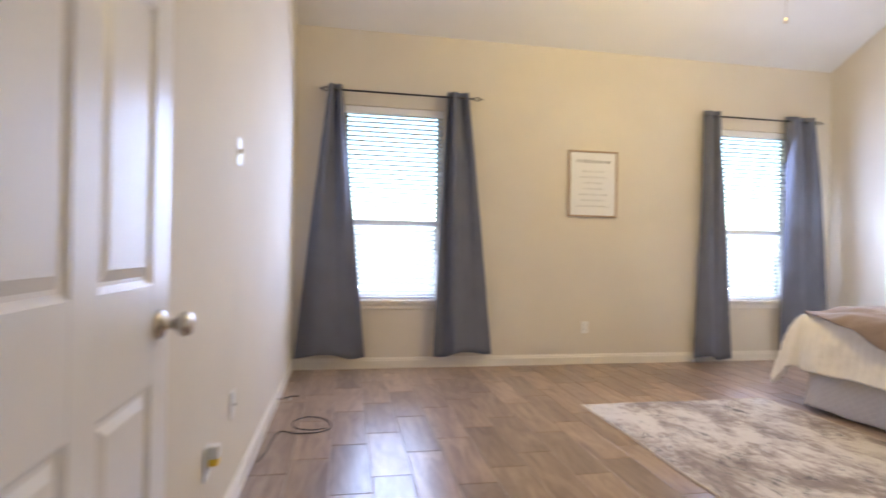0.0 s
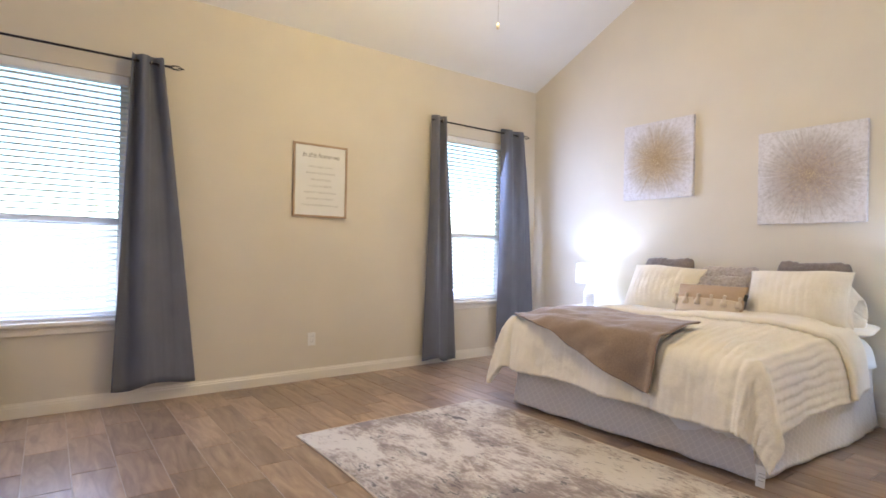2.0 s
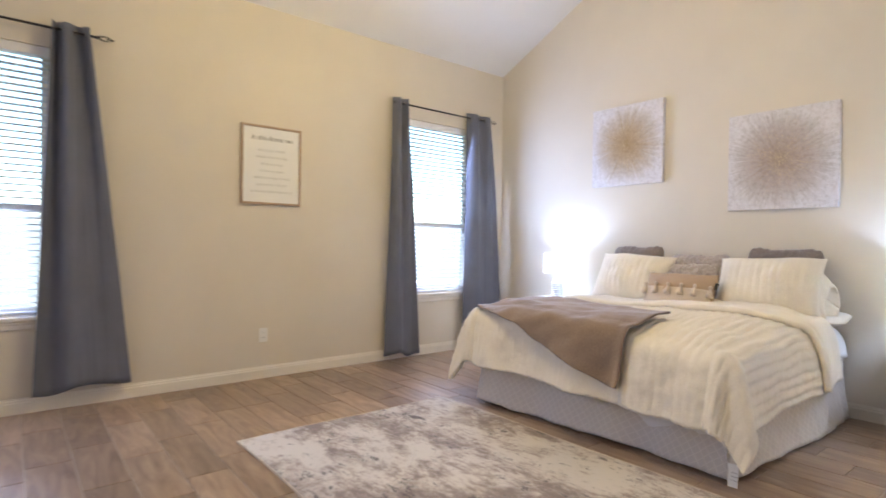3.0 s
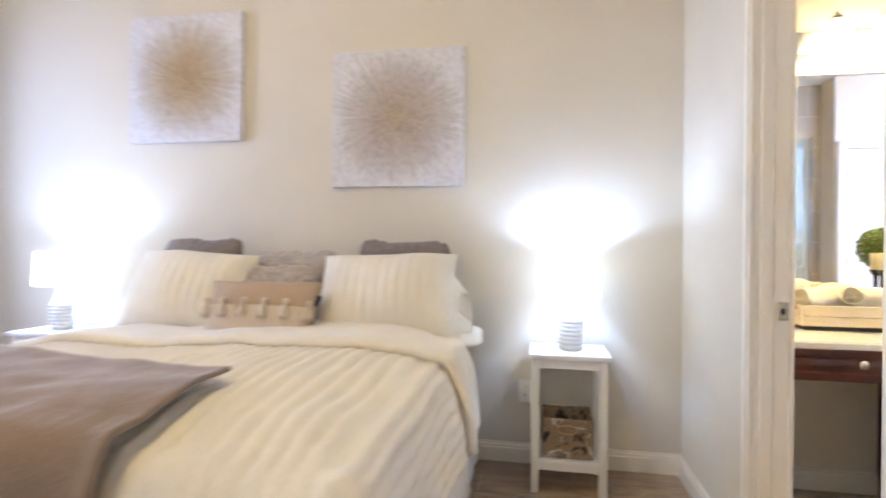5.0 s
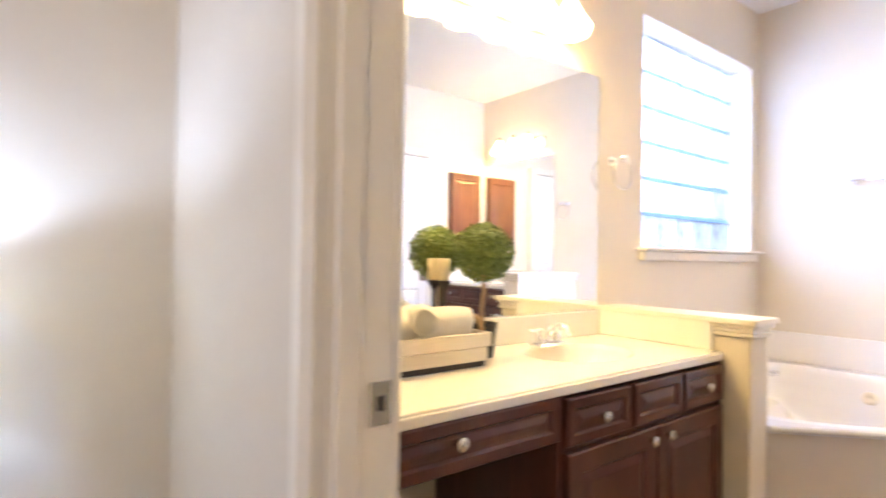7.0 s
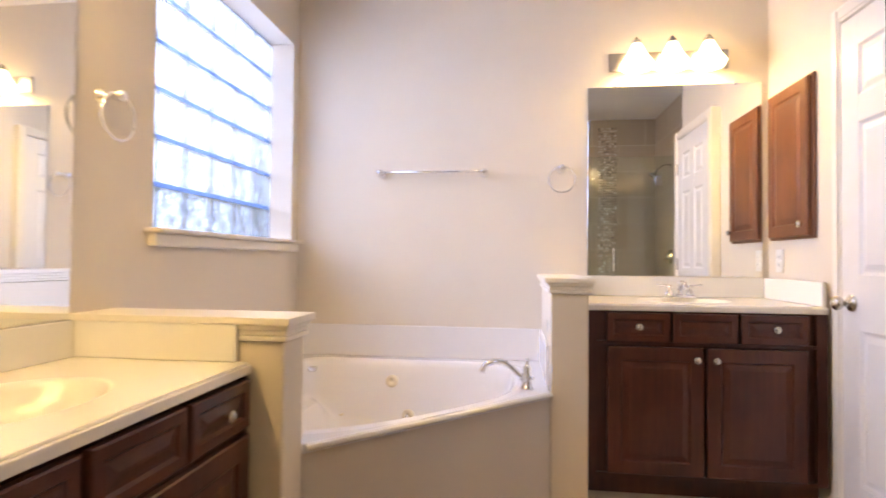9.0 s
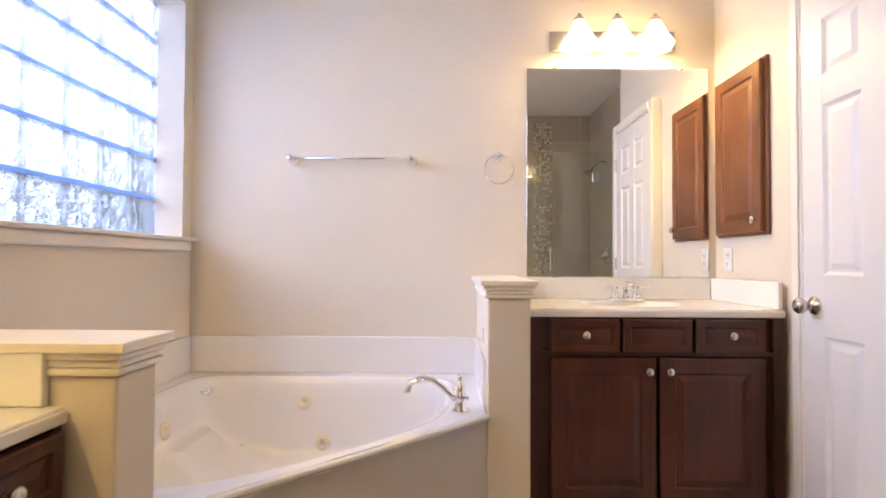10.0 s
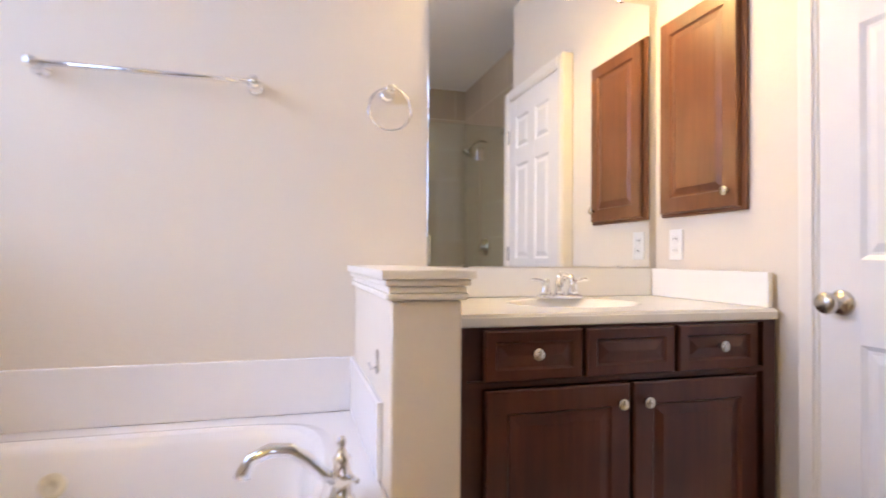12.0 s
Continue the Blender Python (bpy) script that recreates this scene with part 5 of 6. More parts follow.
def basin_faucet(at, turn, label):
    """Centre-set chrome faucet with two levers; spout towards -y."""
    f = thing("basin_faucet", at, label, "faucet", "basin faucets", turn)
    part("base", box(-0.080, 0.080, -0.026, 0.026, 0, 0.016, 0.008, 3), CHROME, f, "", True)
    for s in (-1, 1):
        h = lathe([(0.021, 0.016), (0.019, 0.030), (0.012, 0.045), (0.015, 0.055), (0.014, 0.066), (0.006, 0.072), (0.0, 0.072)], 20, Matrix.Translation((s * 0.052, 0, 0)))
        add_tube(h, [(s * 0.052, 0, 0.062), (s * 0.075, -0.004, 0.066), (s * 0.100, -0.006, 0.070), (s * 0.112, -0.006, 0.069)], 0.0065, 10, False, [0.8, 0.7, 1.0, 0.5])
        part("lever", h, CHROME, f, "", True)
    sp = lathe([(0.017, 0.016), (0.014, 0.030), (0.013, 0.055), (0.015, 0.060), (0.008, 0.075), (0.010, 0.082), (0.0, 0.092)], 20)
    add_tube(sp, [(0, 0, 0.040), (0, -0.020, 0.068), (0, -0.050, 0.085), (0, -0.080, 0.080), (0, -0.098, 0.060), (0, -0.100, 0.050)], 0.011, 12, False, [1, 1, 1, 0.95, 0.9, 0.95])
    part("spout", sp, CHROME, f, "", True)
    return f


basin_faucet((3.105, -2.925, 0.875), 180, "polished chrome two-lever basin faucet on the vanity")

# makeup vanity along the window wall: front faces -x; built facing -y and turned
V1F = 4.715
V1A, V1B = YB0 - 0.002, -1.402
v1 = thing("vanity_cabinet", (V1F, -0.945, 0), "dark cherry vanity cabinet with drawers above two doors", "vanity cabinet", turn=-90)
hw1, dp1 = (-0.492 - V1B) / 2, XB - V1F
part("body", box(-hw1, hw1, 0.018, dp1 - 0.003, 0.10, 0.665), CHERRY, v1)
for a, b in ((-hw1, -hw1 + 0.018), (hw1 - 0.018, hw1)):
    part("side_panel", box(a, b, 0.018, dp1 - 0.003, 0.665, 0.740), CHERRY, v1)
part("toe_kick", box(-hw1, hw1, 0.075, dp1 - 0.003, 0.0, 0.1), CHERRY, v1)
part("front_rail", box(-hw1 + 0.018, hw1 - 0.018, 0.018, 0.030, 0.665, 0.740), CHERRY, v1)
bm = bmesh.new()
for a, b, c, d in ((-hw1, -hw1 + 0.020, 0.10, 0.740), (hw1 - 0.020, hw1, 0.10, 0.740), (-hw1 + 0.020, hw1 - 0.020, 0.10, 0.115), (-hw1 + 0.020, hw1 - 0.020, 0.585, 0.600)):
    add_box(bm, a, b, 0.0, 0.018, c, d)
part("face_frame", bm, CHERRY, v1)
for cx, w, kn in ((-0.292, 0.290, True), (0.012, 0.275, False), (0.300, 0.270, True)):
    front("drawer_front", v1, cx, 0.667, w, 0.130, -0.001, 0.028, CHERRY, (0, 0.0) if kn else None)
for cx, kx in ((-0.2175, 0.170), (0.2195, -0.170)):
    front("door", v1, cx, 0.350, 0.430, 0.466, -0.001, 0.058, CHERRY, (kx, 0.200))
kd = thing("knee_drawer", (V1F, (V1A - 0.492) / 2, 0), "dark cherry drawer over the open knee space", "drawer unit", turn=-90)
wk = V1A + 0.492
part("body", box(-wk / 2, wk / 2, 0.0005, dp1 - 0.003, 0.640, 0.740), CHERRY, kd)
front("drawer_front", kd, 0.0, 0.685, wk - 0.03, 0.118, -0.0005, 0.028, CHERRY, (0, 0.010))

sink_counter("countertop", 4.711, (V1A + V1B) / 2, V1A - V1B - 0.002, XB - 4.711 - 0.002, 0.774, 0.032, (0.345, 0.285, 0.215, 0.165), -90,
             "cream cultured-marble vanity top over the knee space", [(-(V1A - V1B) / 2 + 0.002, (V1A - V1B) / 2 - 0.022, XB - 4.711 - 0.022, XB - 4.711 - 0.003), ((V1A - V1B) / 2 - 0.020, (V1A - V1B) / 2 - 0.002, 0.03, XB - 4.711 - 0.003)])
basin_faucet((5.135, -0.93, 0.774), -90, "polished chrome two-lever basin faucet on the vanity")


def wall_mirror(name, bmb, label, clips):
    m = thing(name, (0, 0, 0), label, "mirror", "frameless vanity mirrors")
    part("glass", bmb, MIRROR, m)
    for b in clips:
        part("clip", b, CHROME, m, "small chrome clip")
    return m


wall_mirror("wall_mirror", box(2.646, 3.562, YB + 0.001, YB + 0.007, 0.986, 2.041, 0.0015, 1), "frameless wall mirror over the vanity",
            [box(x - 0.012, x + 0.012, YB + 0.0075, YB + 0.011, z - 0.006, z + 0.006, 0.001, 1) for x in (2.78, 3.42) for z in (0.988, 2.040)])
wall_mirror("wall_mirror", box(XB - 0.007, XB - 0.001, -1.379, 0.19, 0.884, 1.931, 0.0015, 1), "wide frameless mirror over the long vanity",
            [box(XB - 0.011, XB - 0.0075, y - 0.012, y + 0.012, z - 0.006, z + 0.006, 0.001, 1) for y in (-1.15, -0.1) for z in (0.886, 1.930)])

# medicine cabinet
mc = thing("medicine_cabinet", (XV + 0.001, -2.79, 1.56), "cherry wood wall cabinet with a raised-panel door", "wall cabinet", turn=90)
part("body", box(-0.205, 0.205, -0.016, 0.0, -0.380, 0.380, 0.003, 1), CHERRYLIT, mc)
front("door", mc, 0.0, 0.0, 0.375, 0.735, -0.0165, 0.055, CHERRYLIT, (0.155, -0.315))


# vanity lights
def vanity_light(at, turn, n, pitch, label):
    """A bar on the wall with flared alabaster shades hanging; wall side +y, room -y."""
    v = thing("vanity_light", at, label, "vanity light", "vanity lights", turn)
    L = pitch * (n - 1) / 2 + 0.13
    part("backplate", box(-L, L, -0.020, -0.001, -0.052, 0.052, 0.006, 2), NICKEL, v)
    for i in range(n):
        x = (i - (n - 1) / 2) * pitch
        part("arm", tube([(x, -0.020, 0.0), (x, -0.055, 0.030), (x, -0.085, 0.075), (x, -0.100, 0.085)], 0.006, 10), NICKEL, v, "", True)
        cap = lathe([(0.0, 0.108), (0.008, 0.104), (0.010, 0.092), (0.022, 0.086), (0.026, 0.074), (0.026, 0.066)], 20, Matrix.Translation((x, -0.100, 0)))
        part("finial_cap", cap, NICKEL, v, "", True)
        sh = bmesh.new()
        add_lathe(sh, [(0.022, 0.076), (0.028, 0.062), (0.044, 0.030), (0.064, -0.005), (0.088, -0.040), (0.090, -0.048), (0.076, -0.072), (0.072, -0.072), (0.085, -0.047), (0.084, -0.041), (0.061, -0.004), (0.041, 0.030), (0.025, 0.061)], 8, Matrix.Translation((x, -0.100, 0)) @ Matrix.Rotation(radians(22.5), 4, "Z"), cap=False)
        part("shade", sh, BELLGLASS, v, "lit flared alabaster glass shade", True)
        part("bulb", lathe([(0.0, -0.035), (0.016, -0.030), (0.026, -0.012), (0.022, 0.012), (0.012, 0.030), (0.012, 0.055)], 16, Matrix.Translation((x, -0.100, 0))), BELLGLASS, v, "lit bulb", True)
        w = v.matrix_basis @ Vector((x, -0.100, -0.055))
        point_lamp("vanity_bulb", w, VANITY_W, WARM_BULB, 0.03)
    return v


vanity_light((3.135, YB, 2.172), 180, 3, 0.185, "nickel three-light vanity bar with alabaster shades")
vanity_light((XB, -0.66, 2.075), -90, 5, 0.20, "nickel five-light vanity bar with alabaster shades")


# pony walls with caps
def pony(name, x0, x1, y0, y1, zt, ends, label):
    p = tagged(thing(name, (0, 0, 0), label, "half wall"), kind="structure")
    part("body", box(x0, x1, y0, y1, 0, zt - 0.068, 0.010, 3), BATHWALL, p)
    o = 0.026
    ex0, ex1, ey0, ey1 = (o if e in ends else 0 for e in ("x0", "x1", "y0", "y1"))
    for k, (zz0, zz1) in ((0.45, (-0.067, -0.052)), (0.30, (-0.052, -0.036)), (0.62, (-0.036, -0.021))):
        part("moulding", box(x0 - ex0 * k, x1 + ex1 * k, y0 - ey0 * k, y1 + ey1 * k, zt + zz0 + 0.0005, zt + zz1, 0.005, 2), TRIM, p)
    part("cap", box(x0 - ex0, x1 + ex1, y0 - ey0, y1 + ey1, zt - 0.0205, zt, 0.003, 2), TRIM, p)
    return p


pony("pony_wall_1", 4.610, XB - 0.001, -1.548, -1.404, 0.900, ("x0", "y0", "y1"), "beige half wall with white moulded cap by the tub")
pony("pony_wall_2", 3.650, 3.812, YB + 0.001, -2.350, 0.990, ("x0", "x1", "y1"), "beige half wall with white moulded cap beside the vanity")
hook = thing("robe_hook", (3.8125, -2.52, 0.76), "small chrome hook on the half wall", "hook")
part("plate", box(0, 0.004, -0.010, 0.010, -0.03, 0.03, 0.002, 1), CHROME, hook)
part("prong", tube([(0.003, 0, -0.012), (0.018, 0, -0.018), (0.022, 0, 0.0)], 0.003, 8), CHROME, hook)

# ---- corner tub ----
TUBZ = 0.50
deck = [(3.8125, -2.3355), (4.605, -1.553), (XB - 0.002, -1.553), (XB - 0.002, YB + 0.002), (3.8125, YB + 0.002)]
tub = thing("corner_bathtub", (0, 0, 0), "white acrylic corner whirlpool tub with a front apron", "bathtub")
cx, cy = 4.67, -2.42
ux, uy = math.cos(radians(44)), math.sin(radians(44))
n = 96
angs = sorted({2 * math.pi * i / n for i in range(n)} | {math.atan2(y - cy, x - cx) % (2 * math.pi) for x, y in deck})


def deck_edge(an):
    dx, dy = math.cos(an), math.sin(an)
    best = 9.0
    for (xa, ya), (xb, yb) in zip(deck, deck[1:] + deck[:1]):
        ex, ey = xb - xa, yb - ya
        det = dx * -ey + dy * ex
        if abs(det) < 1e-9:
            continue
        k = ((xa - cx) * -ey + (ya - cy) * ex) / det
        q = (dx * (ya - cy) - dy * (xa - cx)) / det
        if k > 0 and -1e-6 <= q <= 1 + 1e-6:
            best = min(best, k)
    return cx + dx * best, cy + dy * best


def bowl(an, k, z):
    """Rounded basin, longer along the diagonal, with a seat step towards the window corner."""
    dx, dy = math.cos(an), math.sin(an)
    inv = 0.0
    for (xa, ya), (xb, yb), inset in zip(deck, deck[1:] + deck[:1], (0.045, 0.10, 0.11, 0.12, 0.14)):
        ex, ey = (xb - xa), (yb - ya)
        ln = math.hypot(ex, ey)
        nx, ny = ey / ln, -ex / ln
        dist = (xa - cx) * nx + (ya - cy) * ny
        if dist < 0:
            nx, ny, dist = -nx, -ny, -dist
        run = max(1e-4, dx * nx + dy * ny) / (dist - inset)
        inv += run ** 8
    rr = inv ** (-1 / 8)
    return Vector((cx + dx * rr * k, cy + dy * rr * k, z))


bm = bmesh.new()
outer = [deck_edge(an) for an in angs]
rings = [[bm.verts.new((x, y, TUBZ - 0.030)) for x, y in outer],
         [bm.verts.new((x, y, TUBZ - 0.006)) for x, y in outer],
         [bm.verts.new((x + (cx - x) * 0.010, y + (cy - y) * 0.010, TUBZ)) for x, y in outer]]
for k, z in ((1.07, TUBZ), (1.03, TUBZ + 0.004), (1.0, TUBZ - 0.004), (0.975, TUBZ - 0.03), (0.955, TUBZ - 0.10), (0.93, TUBZ - 0.20), (0.89, TUBZ - 0.31), (0.82, TUBZ - 0.375), (0.70, TUBZ - 0.40), (0.40, TUBZ - 0.41), (0.05, TUBZ - 0.412)):
    row = []
    for an in angs:
        p = bowl(an, k, z)
        w = max(0.0, math.cos(an - radians(-24))) ** 8
        if z < TUBZ - 0.17 and w > 0.02:
            p.z = p.z + (TUBZ - 0.17 - p.z) * min(1.0, w * 1.6) * (0.9 if k > 0.6 else 0.0)
        row.append(bm.verts.new(p))
    rings.append(row)
m = len(angs)
for p, q in zip(rings, rings[1:]):
    for i in range(m):
        bm.faces.new((p[i], p[(i + 1) % m], q[(i + 1) % m], q[i]))
bm.faces.new(rings[-1])
shell = part("shell", bm, ACRYLIC, tub)
for pol in shell.data.polygons:
    pol.use_smooth = abs(pol.normal.z) < 0.985 and pol.center.z < TUBZ - 0.001
ap = bmesh.new()
d = Vector((deck[1][0] - deck[0][0], deck[1][1] - deck[0][1], 0)).normalized()
nrm = Vector((-d.y, d.x, 0))
a0, a1 = Vector((*deck[0], 0)) - nrm * 0.016 - d * 0.03, Vector((*deck[1], 0)) - nrm * 0.016
quad = [a0, a1, a1 - nrm * 0.03, a0 - nrm * 0.03]
part("apron", prism([(q.x, q.y) for q in quad], 0.0, TUBZ - 0.031), BATHWALL, tub, "beige painted front apron")
e0, e1 = Vector((*deck[0], TUBZ - 0.012)), Vector((*deck[1], TUBZ - 0.012))
part("rim_trim", tube([e0 + nrm * 0.004, e1 + nrm * 0.004], 0.011, 10), MARBLE, tub, "cream rounded rim edge")
for b in (box(3.818, XB - 0.001, YB + 0.0005, YB + 0.016, TUBZ + 0.001, 0.682, 0.004, 2), box(XB - 0.017, XB - 0.0015, YB + 0.0165, -1.5535, TUBZ + 0.001, 0.682, 0.004, 2)):
    part("surround", b, ACRYLIC, tub, "white surround panel")
part("surround", box(3.8125, 3.826, YB + 0.0165, -2.44, TUBZ + 0.001, 0.682, 0.004, 2), ACRYLIC, tub, "white surround panel")


def jet(an, k, z, r, hole):
    p, q = bowl(radians(an), k - 0.004, z), bowl(radians(an), 0, z)
    inward = (Vector((q.x, q.y, 0)) - Vector((p.x, p.y, 0))).normalized() + Vector((0, 0, 0.15))
    mm = Matrix.Translation(p) @ inward.to_track_quat("Z", "Y").to_matrix().to_4x4()
    j = part("jet", lathe([(r, -0.012), (r, 0.004), (r * 0.8, 0.008), (r * 0.35, 0.008), (r * 0.3, 0.003)], 24, mm), STAIN, tub, "yellowed round jet cover", True)
    if hole:
        part("nozzle", lathe([(r * 0.28, 0.0), (r * 0.28, 0.010), (r * 0.12, 0.010)], 14, mm), CHROME, j, "small metal nozzle", True)


jet(-106, 0.897, 0.21, 0.036, True)
jet(-62, 0.875, 0.175, 0.036, True)
jet(-94, 0.952, 0.39, 0.034, False)
jet(-16, 0.943, 0.36, 0.036, False)
p, q = bowl(radians(-47), 0.985, TUBZ - 0.045), bowl(radians(-47), 0, TUBZ)
mm = Matrix.Translation(p) @ Vector((q.x - p.x, q.y - p.y, 0.9)).to_track_quat("Z", "Y").to_matrix().to_4x4()
part("overflow", lathe([(0.034, -0.006), (0.034, 0.006), (0.026, 0.011), (0.010, 0.011)], 24, mm), CHROME, tub, "round chrome overflow plate", True)

sp = thing("tub_spout", (3.912, -2.365, TUBZ + 0.0005), "polished chrome goose-neck tub filler", "tub faucet")
part("body", lathe([(0.030, 0.0), (0.030, 0.006), (0.022, 0.014), (0.020, 0.045), (0.024, 0.055), (0.020, 0.065), (0.016, 0.080), (0.020, 0.090), (0.012, 0.100), (0.006, 0.112), (0.011, 0.122), (0.008, 0.134), (0.0, 0.138)], 28), CHROME, sp, "", True)
part("neck", tube([(0.012, 0, 0.045), (0.040, 0, 0.062), (0.070, 0, 0.092), (0.105, 0, 0.115), (0.145, 0, 0.118), (0.180, 0, 0.104), (0.196, 0, 0.078), (0.198, 0, 0.068)], 0.015, 16, False, [0.9, 0.95, 1, 1, 1, 0.95, 0.95, 1.1]), CHROME, sp, "", True)
part("handle", tube([(-0.014, 0.0, 0.050), (-0.022, 0.045, 0.060), (-0.024, 0.065, 0.064)], 0.007, 10), CHROME, sp, "", True)


# towel bar and rings
def wall_post(parent, at, name="post"):
    m = Matrix.Translation(at) @ Matrix.Rotation(radians(90), 4, "X")
    part(name, lathe([(0.027, 0.0), (0.027, 0.006), (0.020, 0.012), (0.012, 0.022), (0.012, 0.050), (0.018, 0.056), (0.018, 0.078), (0.012, 0.084), (0.0, 0.085)], 24, m), CHROME, parent, "", True)


tb = thing("towel_bar", (4.44, YB + 0.0005, 1.566), "polished chrome towel bar over the tub", "towel bar", turn=180)
for s in (-0.299, 0.299):
    wall_post(tb, (s, 0, 0))
part("bar", tube([(-0.285, -0.067, 0), (0.285, -0.067, 0)], 0.0085, 14), CHROME, tb, "", True)


def towel_ring(at, turn, label):
    t = thing("towel_ring", at, label, "towel ring", "towel rings", turn)
    wall_post(t, (0, 0, 0))
    part("ring", tube([(0.072 * math.sin(a), -0.062, -0.066 + 0.072 * math.cos(a)) for a in [i * math.pi / 24 for i in range(48)]], 0.0048, 10, True), CHROME, t, "", True)


towel_ring((3.708, YB + 0.0005, 1.582), 180, "polished chrome towel ring beside the mirror")
towel_ring((XB - 0.0005, -1.485, 1.565), -90, "polished chrome towel ring beside the window")

# ---- basket, towels, topiary, candle ----
bk = thing("towel_basket", (5.085, -0.275, 0.774), "whitewashed slatted tray basket on the vanity top", "basket")
part("base", box(-0.085, 0.085, -0.205, 0.205, 0.0, 0.016), BLACKWOOD, bk, "dark base board")
for z0, z1, grow in ((0.017, 0.058, 0.0), (0.061, 0.104, 0.008)):
    for sx_ in (-1, 1):
        part("slat", box(sx_ * (0.085 + grow) - 0.006, sx_ * (0.085 + grow) + 0.006, -0.215 - grow, 0.215 + grow, z0, z1, 0.002, 1), WHITEWASH, bk)
        part("slat", box(-0.078 - grow, 0.078 + grow, sx_ * (0.209 + grow) - 0.006, sx_ * (0.209 + grow) + 0.006, z0, z1, 0.002, 1), WHITEWASH, bk)
for s in (-1, 1):
    part("corner_post", box(-0.078, -0.060, s * 0.190 - 0.008, s * 0.190 + 0.008, 0.0165, 0.100), BLACKWOOD, bk, "dark corner post")
    hnd = [(0.050 * math.cos(a), s * 0.226, 0.085 + 0.062 * math.sin(a)) for a in [math.pi * i / 14 for i in range(15)]]
    hb = bmesh.new()
    for ph in (0, 2.1, 4.2):
        add_tube(hb, [(p[0] + 0.005 * math.cos(ph + i * 0.9), p[1] + 0.005 * math.sin(ph + i * 0.9), p[2]) for i, p in enumerate(hnd)], 0.006, 6)
    part("handle", hb, RATTAN, bk, "twisted rattan loop handle", True)


def rolled_towel(at, length, r, turn, seed):
    t = thing("rolled_towel", at, "rolled cream terry towel in the basket", "towel", "towels in the basket", turn)
    h = length / 2
    prof = [(0.0, -h + 0.010), (r * 0.20, -h), (r * 0.30, -h + 0.012), (r * 0.42, -h), (r * 0.52, -h + 0.013), (r * 0.64, -h - 0.001), (r * 0.74, -h + 0.012), (r * 0.86, -h), (r * 0.96, -h + 0.008), (r, -h + 0.022)]
    prof += [(r * (1 + 0.02 * math.sin(i * 1.7 + seed)), -h + 0.022 + (length - 0.044) * i / 8) for i in range(1, 8)]
    prof += [(a, -b) for a, b in reversed(prof[:10])]
    bm = lathe(prof, 30, Matrix.Translation((0, 0, r)) @ Matrix.Rotation(radians(90), 4, "X"), cap=False)
    for v in bm.verts:
        v.co += v.co.normalized() * (0.020 * noise.noise((v.co.x * 13, v.co.y * 13, v.co.z * 13 + seed)) + 0.006 * noise.noise((v.co.x * 40, v.co.y * 40, v.co.z * 40 + seed)))
        v.co.z = max(v.co.z, 0.0)
    part("roll", bm, TOWEL, t, "", True)


for k, (dx, dy, zz, r, turn) in enumerate(((0.0, 0.105, 0.062, 0.060, 12), (0.005, -0.100, 0.062, 0.057, -10), (-0.03, 0.0, 0.108, 0.040, 68))):
    rolled_towel((5.085 + dx, -0.275 + dy, 0.774 + zz), 0.185 - 0.03 * (k == 2), r, turn, k)
part("liner", box(-0.078, 0.078, -0.198, 0.198, 0.0165, 0.062, 0.01, 2), TOWEL, bk, "folded cream cloth liner")
tp = thing("topiary", (5.115, -0.575, 0.774), "round green boxwood topiary in a dark pot", "potted plant")
part("pot", lathe([(0.0, 0.0), (0.034, 0.0), (0.048, 0.105), (0.050, 0.115), (0.043, 0.115), (0.040, 0.100), (0.0, 0.098)], 24), BLACKWOOD, tp, "dark tapered pot", True)
part("stem", tube([(0, 0, 0.095), (0.004, 0.003, 0.16), (-0.003, 0, 0.22), (0.002, 0, 0.30)], 0.0075, 8), RATTAN, tp, "brown twig stem", True)
rnd = random.Random(12)
vs, fs_ = [], []
for i in range(2600):
    z = rnd.uniform(-1, 1)
    a = rnd.uniform(0, 2 * math.pi)
    rr = 0.080 + 0.018 * rnd.random() + 0.006 * noise.noise((math.cos(a) * 2, math.sin(a) * 2, z * 2))
    q = math.sqrt(1 - z * z)
    d = Vector((q * math.cos(a), q * math.sin(a), z))
    o = Vector((0, 0, 0.350)) + d * rr
    t1 = d.orthogonal().normalized()
    t1.rotate(Matrix.Rotation(rnd.uniform(0, 6.28), 3, d))
    t1 = (t1 + d * rnd.uniform(0.0, 0.9)).normalized()
    t2 = d.cross(t1).normalized()
    L, w = 0.014 + 0.008 * rnd.random(), 0.0042
    b0 = len(vs)
    vs += [o, o + t1 * L * 0.5 + t2 * w + d * 0.001, o + t1 * L, o + t1 * L * 0.5 - t2 * w + d * 0.001]
    fs_.append((b0, b0 + 1, b0 + 2, b0 + 3))
me = bpy.data.meshes.new("leaves")
me.from_pydata([tuple(v) for v in vs], [], fs_)
me.materials.append(LEAF)
part("leaves", me, None, tp, "dense ball of small green leaves")
core = bmesh.new()
bmesh.ops.create_icosphere(core, subdivisions=3, radius=0.078, matrix=Matrix.Translation((0, 0, 0.350)))
part("core", core, LEAF, tp, "", True)

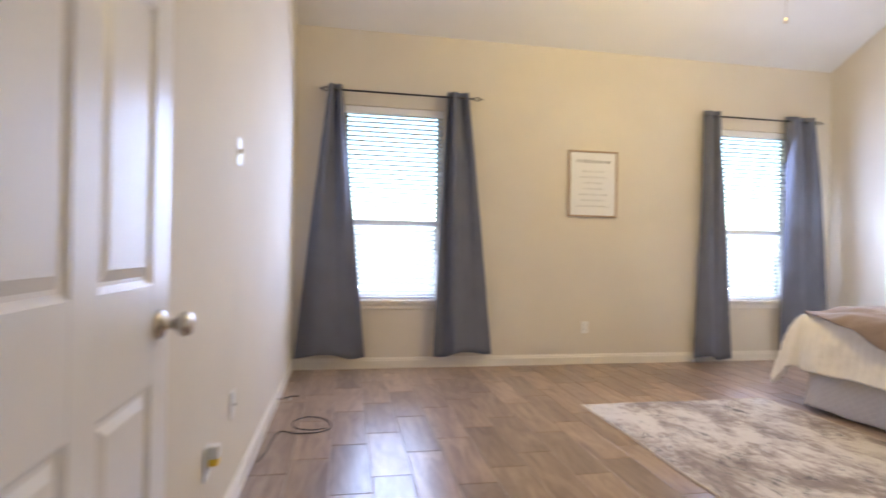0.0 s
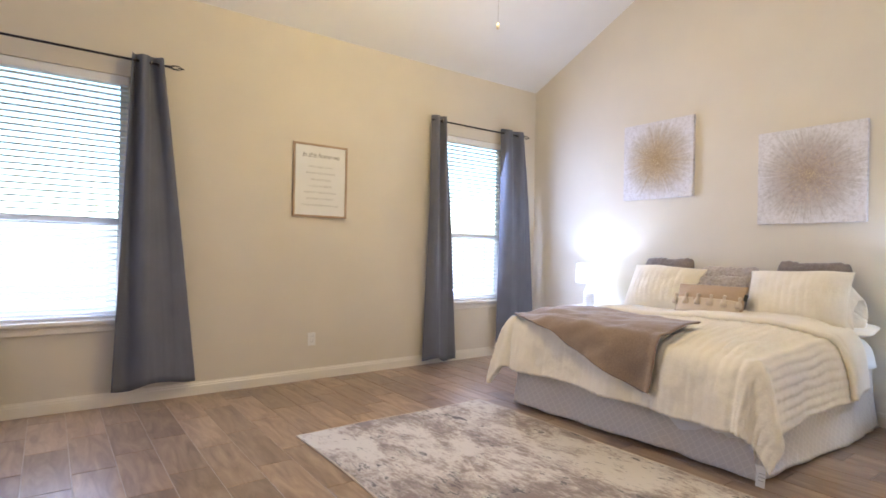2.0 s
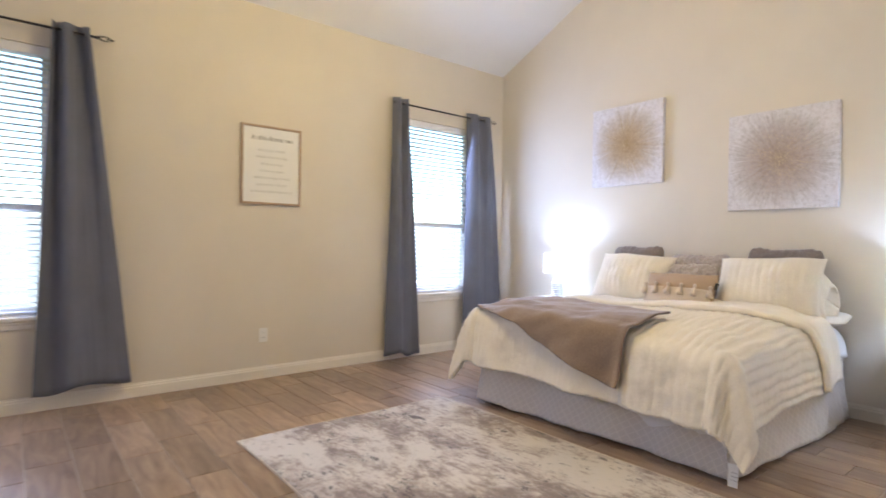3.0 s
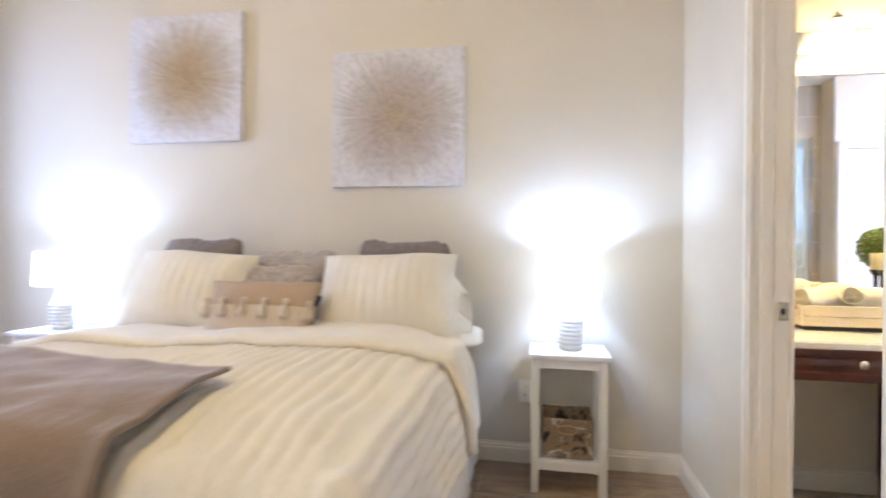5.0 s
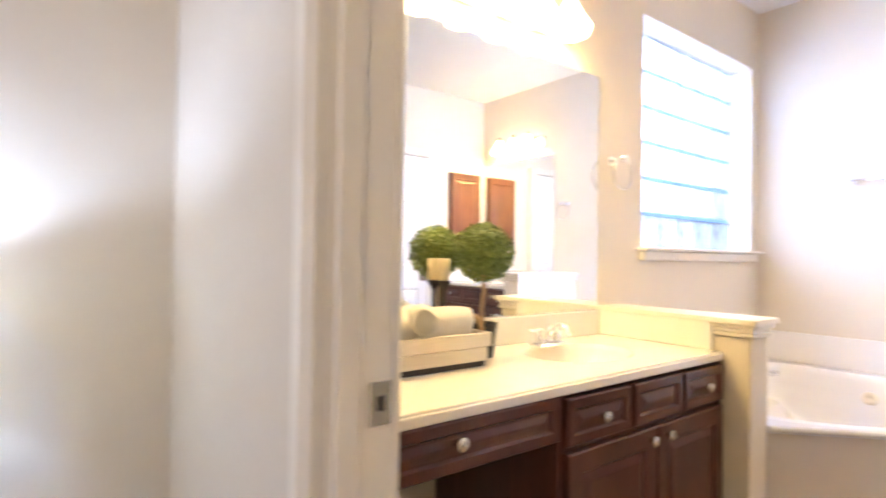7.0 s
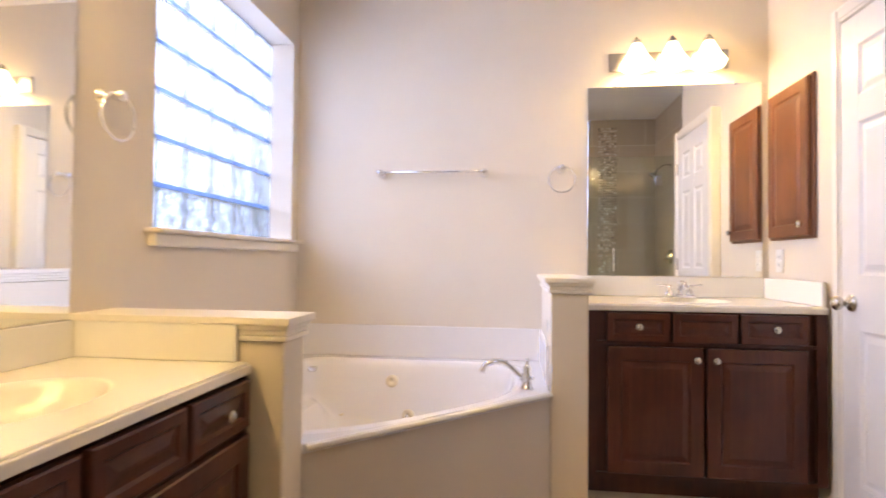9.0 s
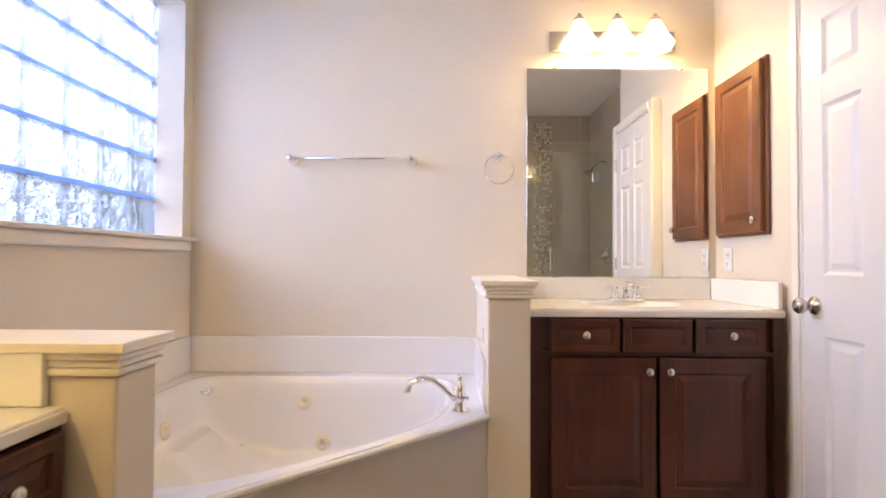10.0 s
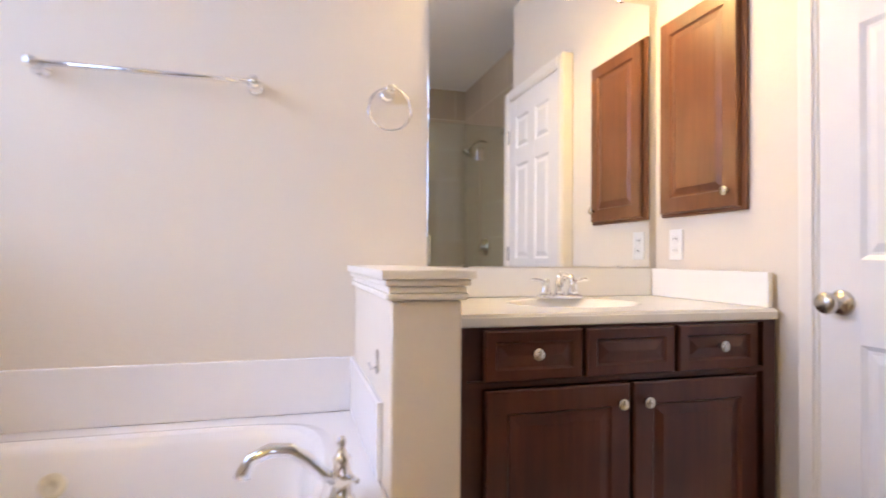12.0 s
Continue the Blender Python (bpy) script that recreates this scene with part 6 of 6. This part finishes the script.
cd = thing("candle_holder", (5.224, -0.488, 0.774), "black turned candlestick with a cream candle", "candle holder")
part("stick", lathe([(0.0, 0.0), (0.024, 0.0), (0.024, 0.010), (0.013, 0.022), (0.008, 0.060), (0.014, 0.075), (0.008, 0.095), (0.008, 0.215), (0.014, 0.230), (0.024, 0.245), (0.024, 0.252), (0.0, 0.252)], 24), BLACKWOOD, cd, "", True)
part("candle", lathe([(0.0, 0.2525), (0.022, 0.2525), (0.022, 0.325), (0.019, 0.328), (0.0, 0.324)], 24), CANDLE, cd, "cream pillar candle", True)

# ---- shower, seen in the mirrors ----
sg = thing("shower_enclosure", (0, 0, 0), "clear glass shower enclosure with chrome hardware", "shower")
curb = bmesh.new()
add_box(curb, XSH, 3.34, -1.13, -1.03, 0, 0.10, 0.006, 2)
add_box(curb, 3.24, 3.34, -1.03, YB0 - 0.007, 0, 0.0995, 0.006, 2)
part("curb", curb, TILE, sg, "tiled shower curb")
for b in (box(XSH + 0.004, 2.66, -1.085, -1.077, 0.102, 2.02), box(3.286, 3.294, -1.02, YB0 - 0.010, 0.102, 2.02)):
    g = part("pane", b, SHOWERGLASS, sg, "clear glass pane")
    g.visible_shadow = False
g = part("glass_door", box(2.67, 3.28, -1.085, -1.077, 0.112, 2.02), SHOWERGLASS, sg, "clear glass door")
g.visible_shadow = False
part("handle", tube([(3.07, -1.088, 0.98), (3.07, -1.130, 0.98), (3.07, -1.130, 1.18), (3.07, -1.088, 1.18)], 0.009, 12), CHROME, g, "chrome pull handle")
for z in (0.35, 1.80):
    part("hinge", box(2.635, 2.695, -1.092, -1.070, z - 0.045, z + 0.045, 0.003, 1), CHROME, sg, "chrome hinge")
rnd = random.Random(5)
bm = bmesh.new()
for i in range(7):
    for j in range(84):
        x, z = 2.80 + 0.030 * i + rnd.uniform(-0.004, 0.004), 0.11 + 0.030 * j + rnd.uniform(-0.004, 0.004)
        s = rnd.uniform(0.011, 0.0145)
        r8 = [bm.verts.new((x + s * math.cos(a), YB0 - 0.0065 - 0.001, z + s * 0.9 * math.sin(a))) for a in [k * math.pi / 3 for k in range(6)]]
        c = bm.verts.new((x, YB0 - 0.013, z))
        for k in range(6):
            bm.faces.new((r8[k], r8[(k + 1) % 6], c))
part("mosaic", bm, MOSAIC, sg, "vertical strip of pebble mosaic")
sh = thing("overhead_shower", (XSH + 0.0005, -0.38, 2.06), "dark nickel shower head on a bent arm", "shower head")
part("arm", tube([(0, 0, 0), (0.06, 0, 0.012), (0.13, 0, -0.035), (0.16, 0, -0.075)], 0.009, 12), NICKEL, sh, "", True)
part("head", lathe([(0.012, 0.03), (0.020, 0.01), (0.050, -0.02), (0.052, -0.030), (0.0, -0.030)], 24, pose(0.165, 0, -0.09, 0, -35, 0)), NICKEL, sh, "", True)
vl = thing("shower_valve", (XSH + 0.0005, -0.38, 1.12), "round nickel shower valve with a lever", "shower valve")
part("plate", lathe([(0.080, 0.0), (0.078, 0.008), (0.030, 0.014), (0.026, 0.045), (0.0, 0.046)], 28, Matrix.Rotation(radians(90), 4, "Y")), NICKEL, vl, "", True)
part("lever", tube([(0.040, 0, 0), (0.045, 0.03, -0.02), (0.050, 0.08, -0.03)], 0.008, 10), NICKEL, vl, "", True)
ss = thing("shelf_bracket", (XSH + 0.0005, -0.95, 2.02), "small square metal soap shelf in the shower", "shower shelf")
part("tray", box(0, 0.07, -0.06, 0.06, -0.006, 0.0), NICKEL, ss)
part("guard", tube([(0.001, -0.058, 0.03), (0.068, -0.058, 0.03), (0.068, 0.058, 0.03), (0.001, 0.058, 0.03)], 0.003, 6), NICKEL, ss)
for yy in (-0.058, 0.058):
    part("post", tube([(0.067, yy, -0.003), (0.067, yy, 0.03)], 0.003, 6), NICKEL, ss)

# ---- floor planks, each its own piece ----
PWID, PLEN, GAP = 0.200, 0.610, 0.0042


def plank_mesh():
    bm = bmesh.new()
    w, L = PWID / 2 - GAP / 2, PLEN / 2 - GAP / 2
    rings = [[bm.verts.new((a * (w - i), b * (L - i), z)) for a, b in ((-1, -1), (1, -1), (1, 1), (-1, 1))] for i, z in ((0, -0.0035), (0, -0.0012), (0.0012, 0.0))]
    for p, q in zip(rings, rings[1:]):
        for i in range(4):
            bm.faces.new((p[i], p[(i + 1) % 4], q[(i + 1) % 4], q[i]))
    bm.faces.new(rings[-1])
    return finish(bm, "plank", PLANK)


pm = plank_mesh()


def lay(x0, x1, south_of, north):
    rows = int(math.ceil((x1 - x0) / PWID))
    for r in range(rows):
        xa, xb = x0 + r * PWID, min(x0 + (r + 1) * PWID, x1)
        ymin = south_of((xa + xb) / 2)
        y = ymin - (0.0, 0.41, 0.2)[r % 3] - 0.03 * ((r * 5) % 4)
        while y < north:
            a, b = max(y, ymin), min(y + PLEN, north)
            if b - a > 0.03:
                part("plank", pm, None, floor, at=Matrix.Translation(((xa + xb) / 2, (a + b) / 2, 0.0)) @ Matrix.Diagonal(((xb - xa) / PWID, (b - a) / PLEN, 1, 1)))
            y += PLEN


lay(XW, XE, lambda x: YR if x < XJ - 0.1 else YS, YN)
lay(3.35, 4.62, lambda x: -2.35, YS)
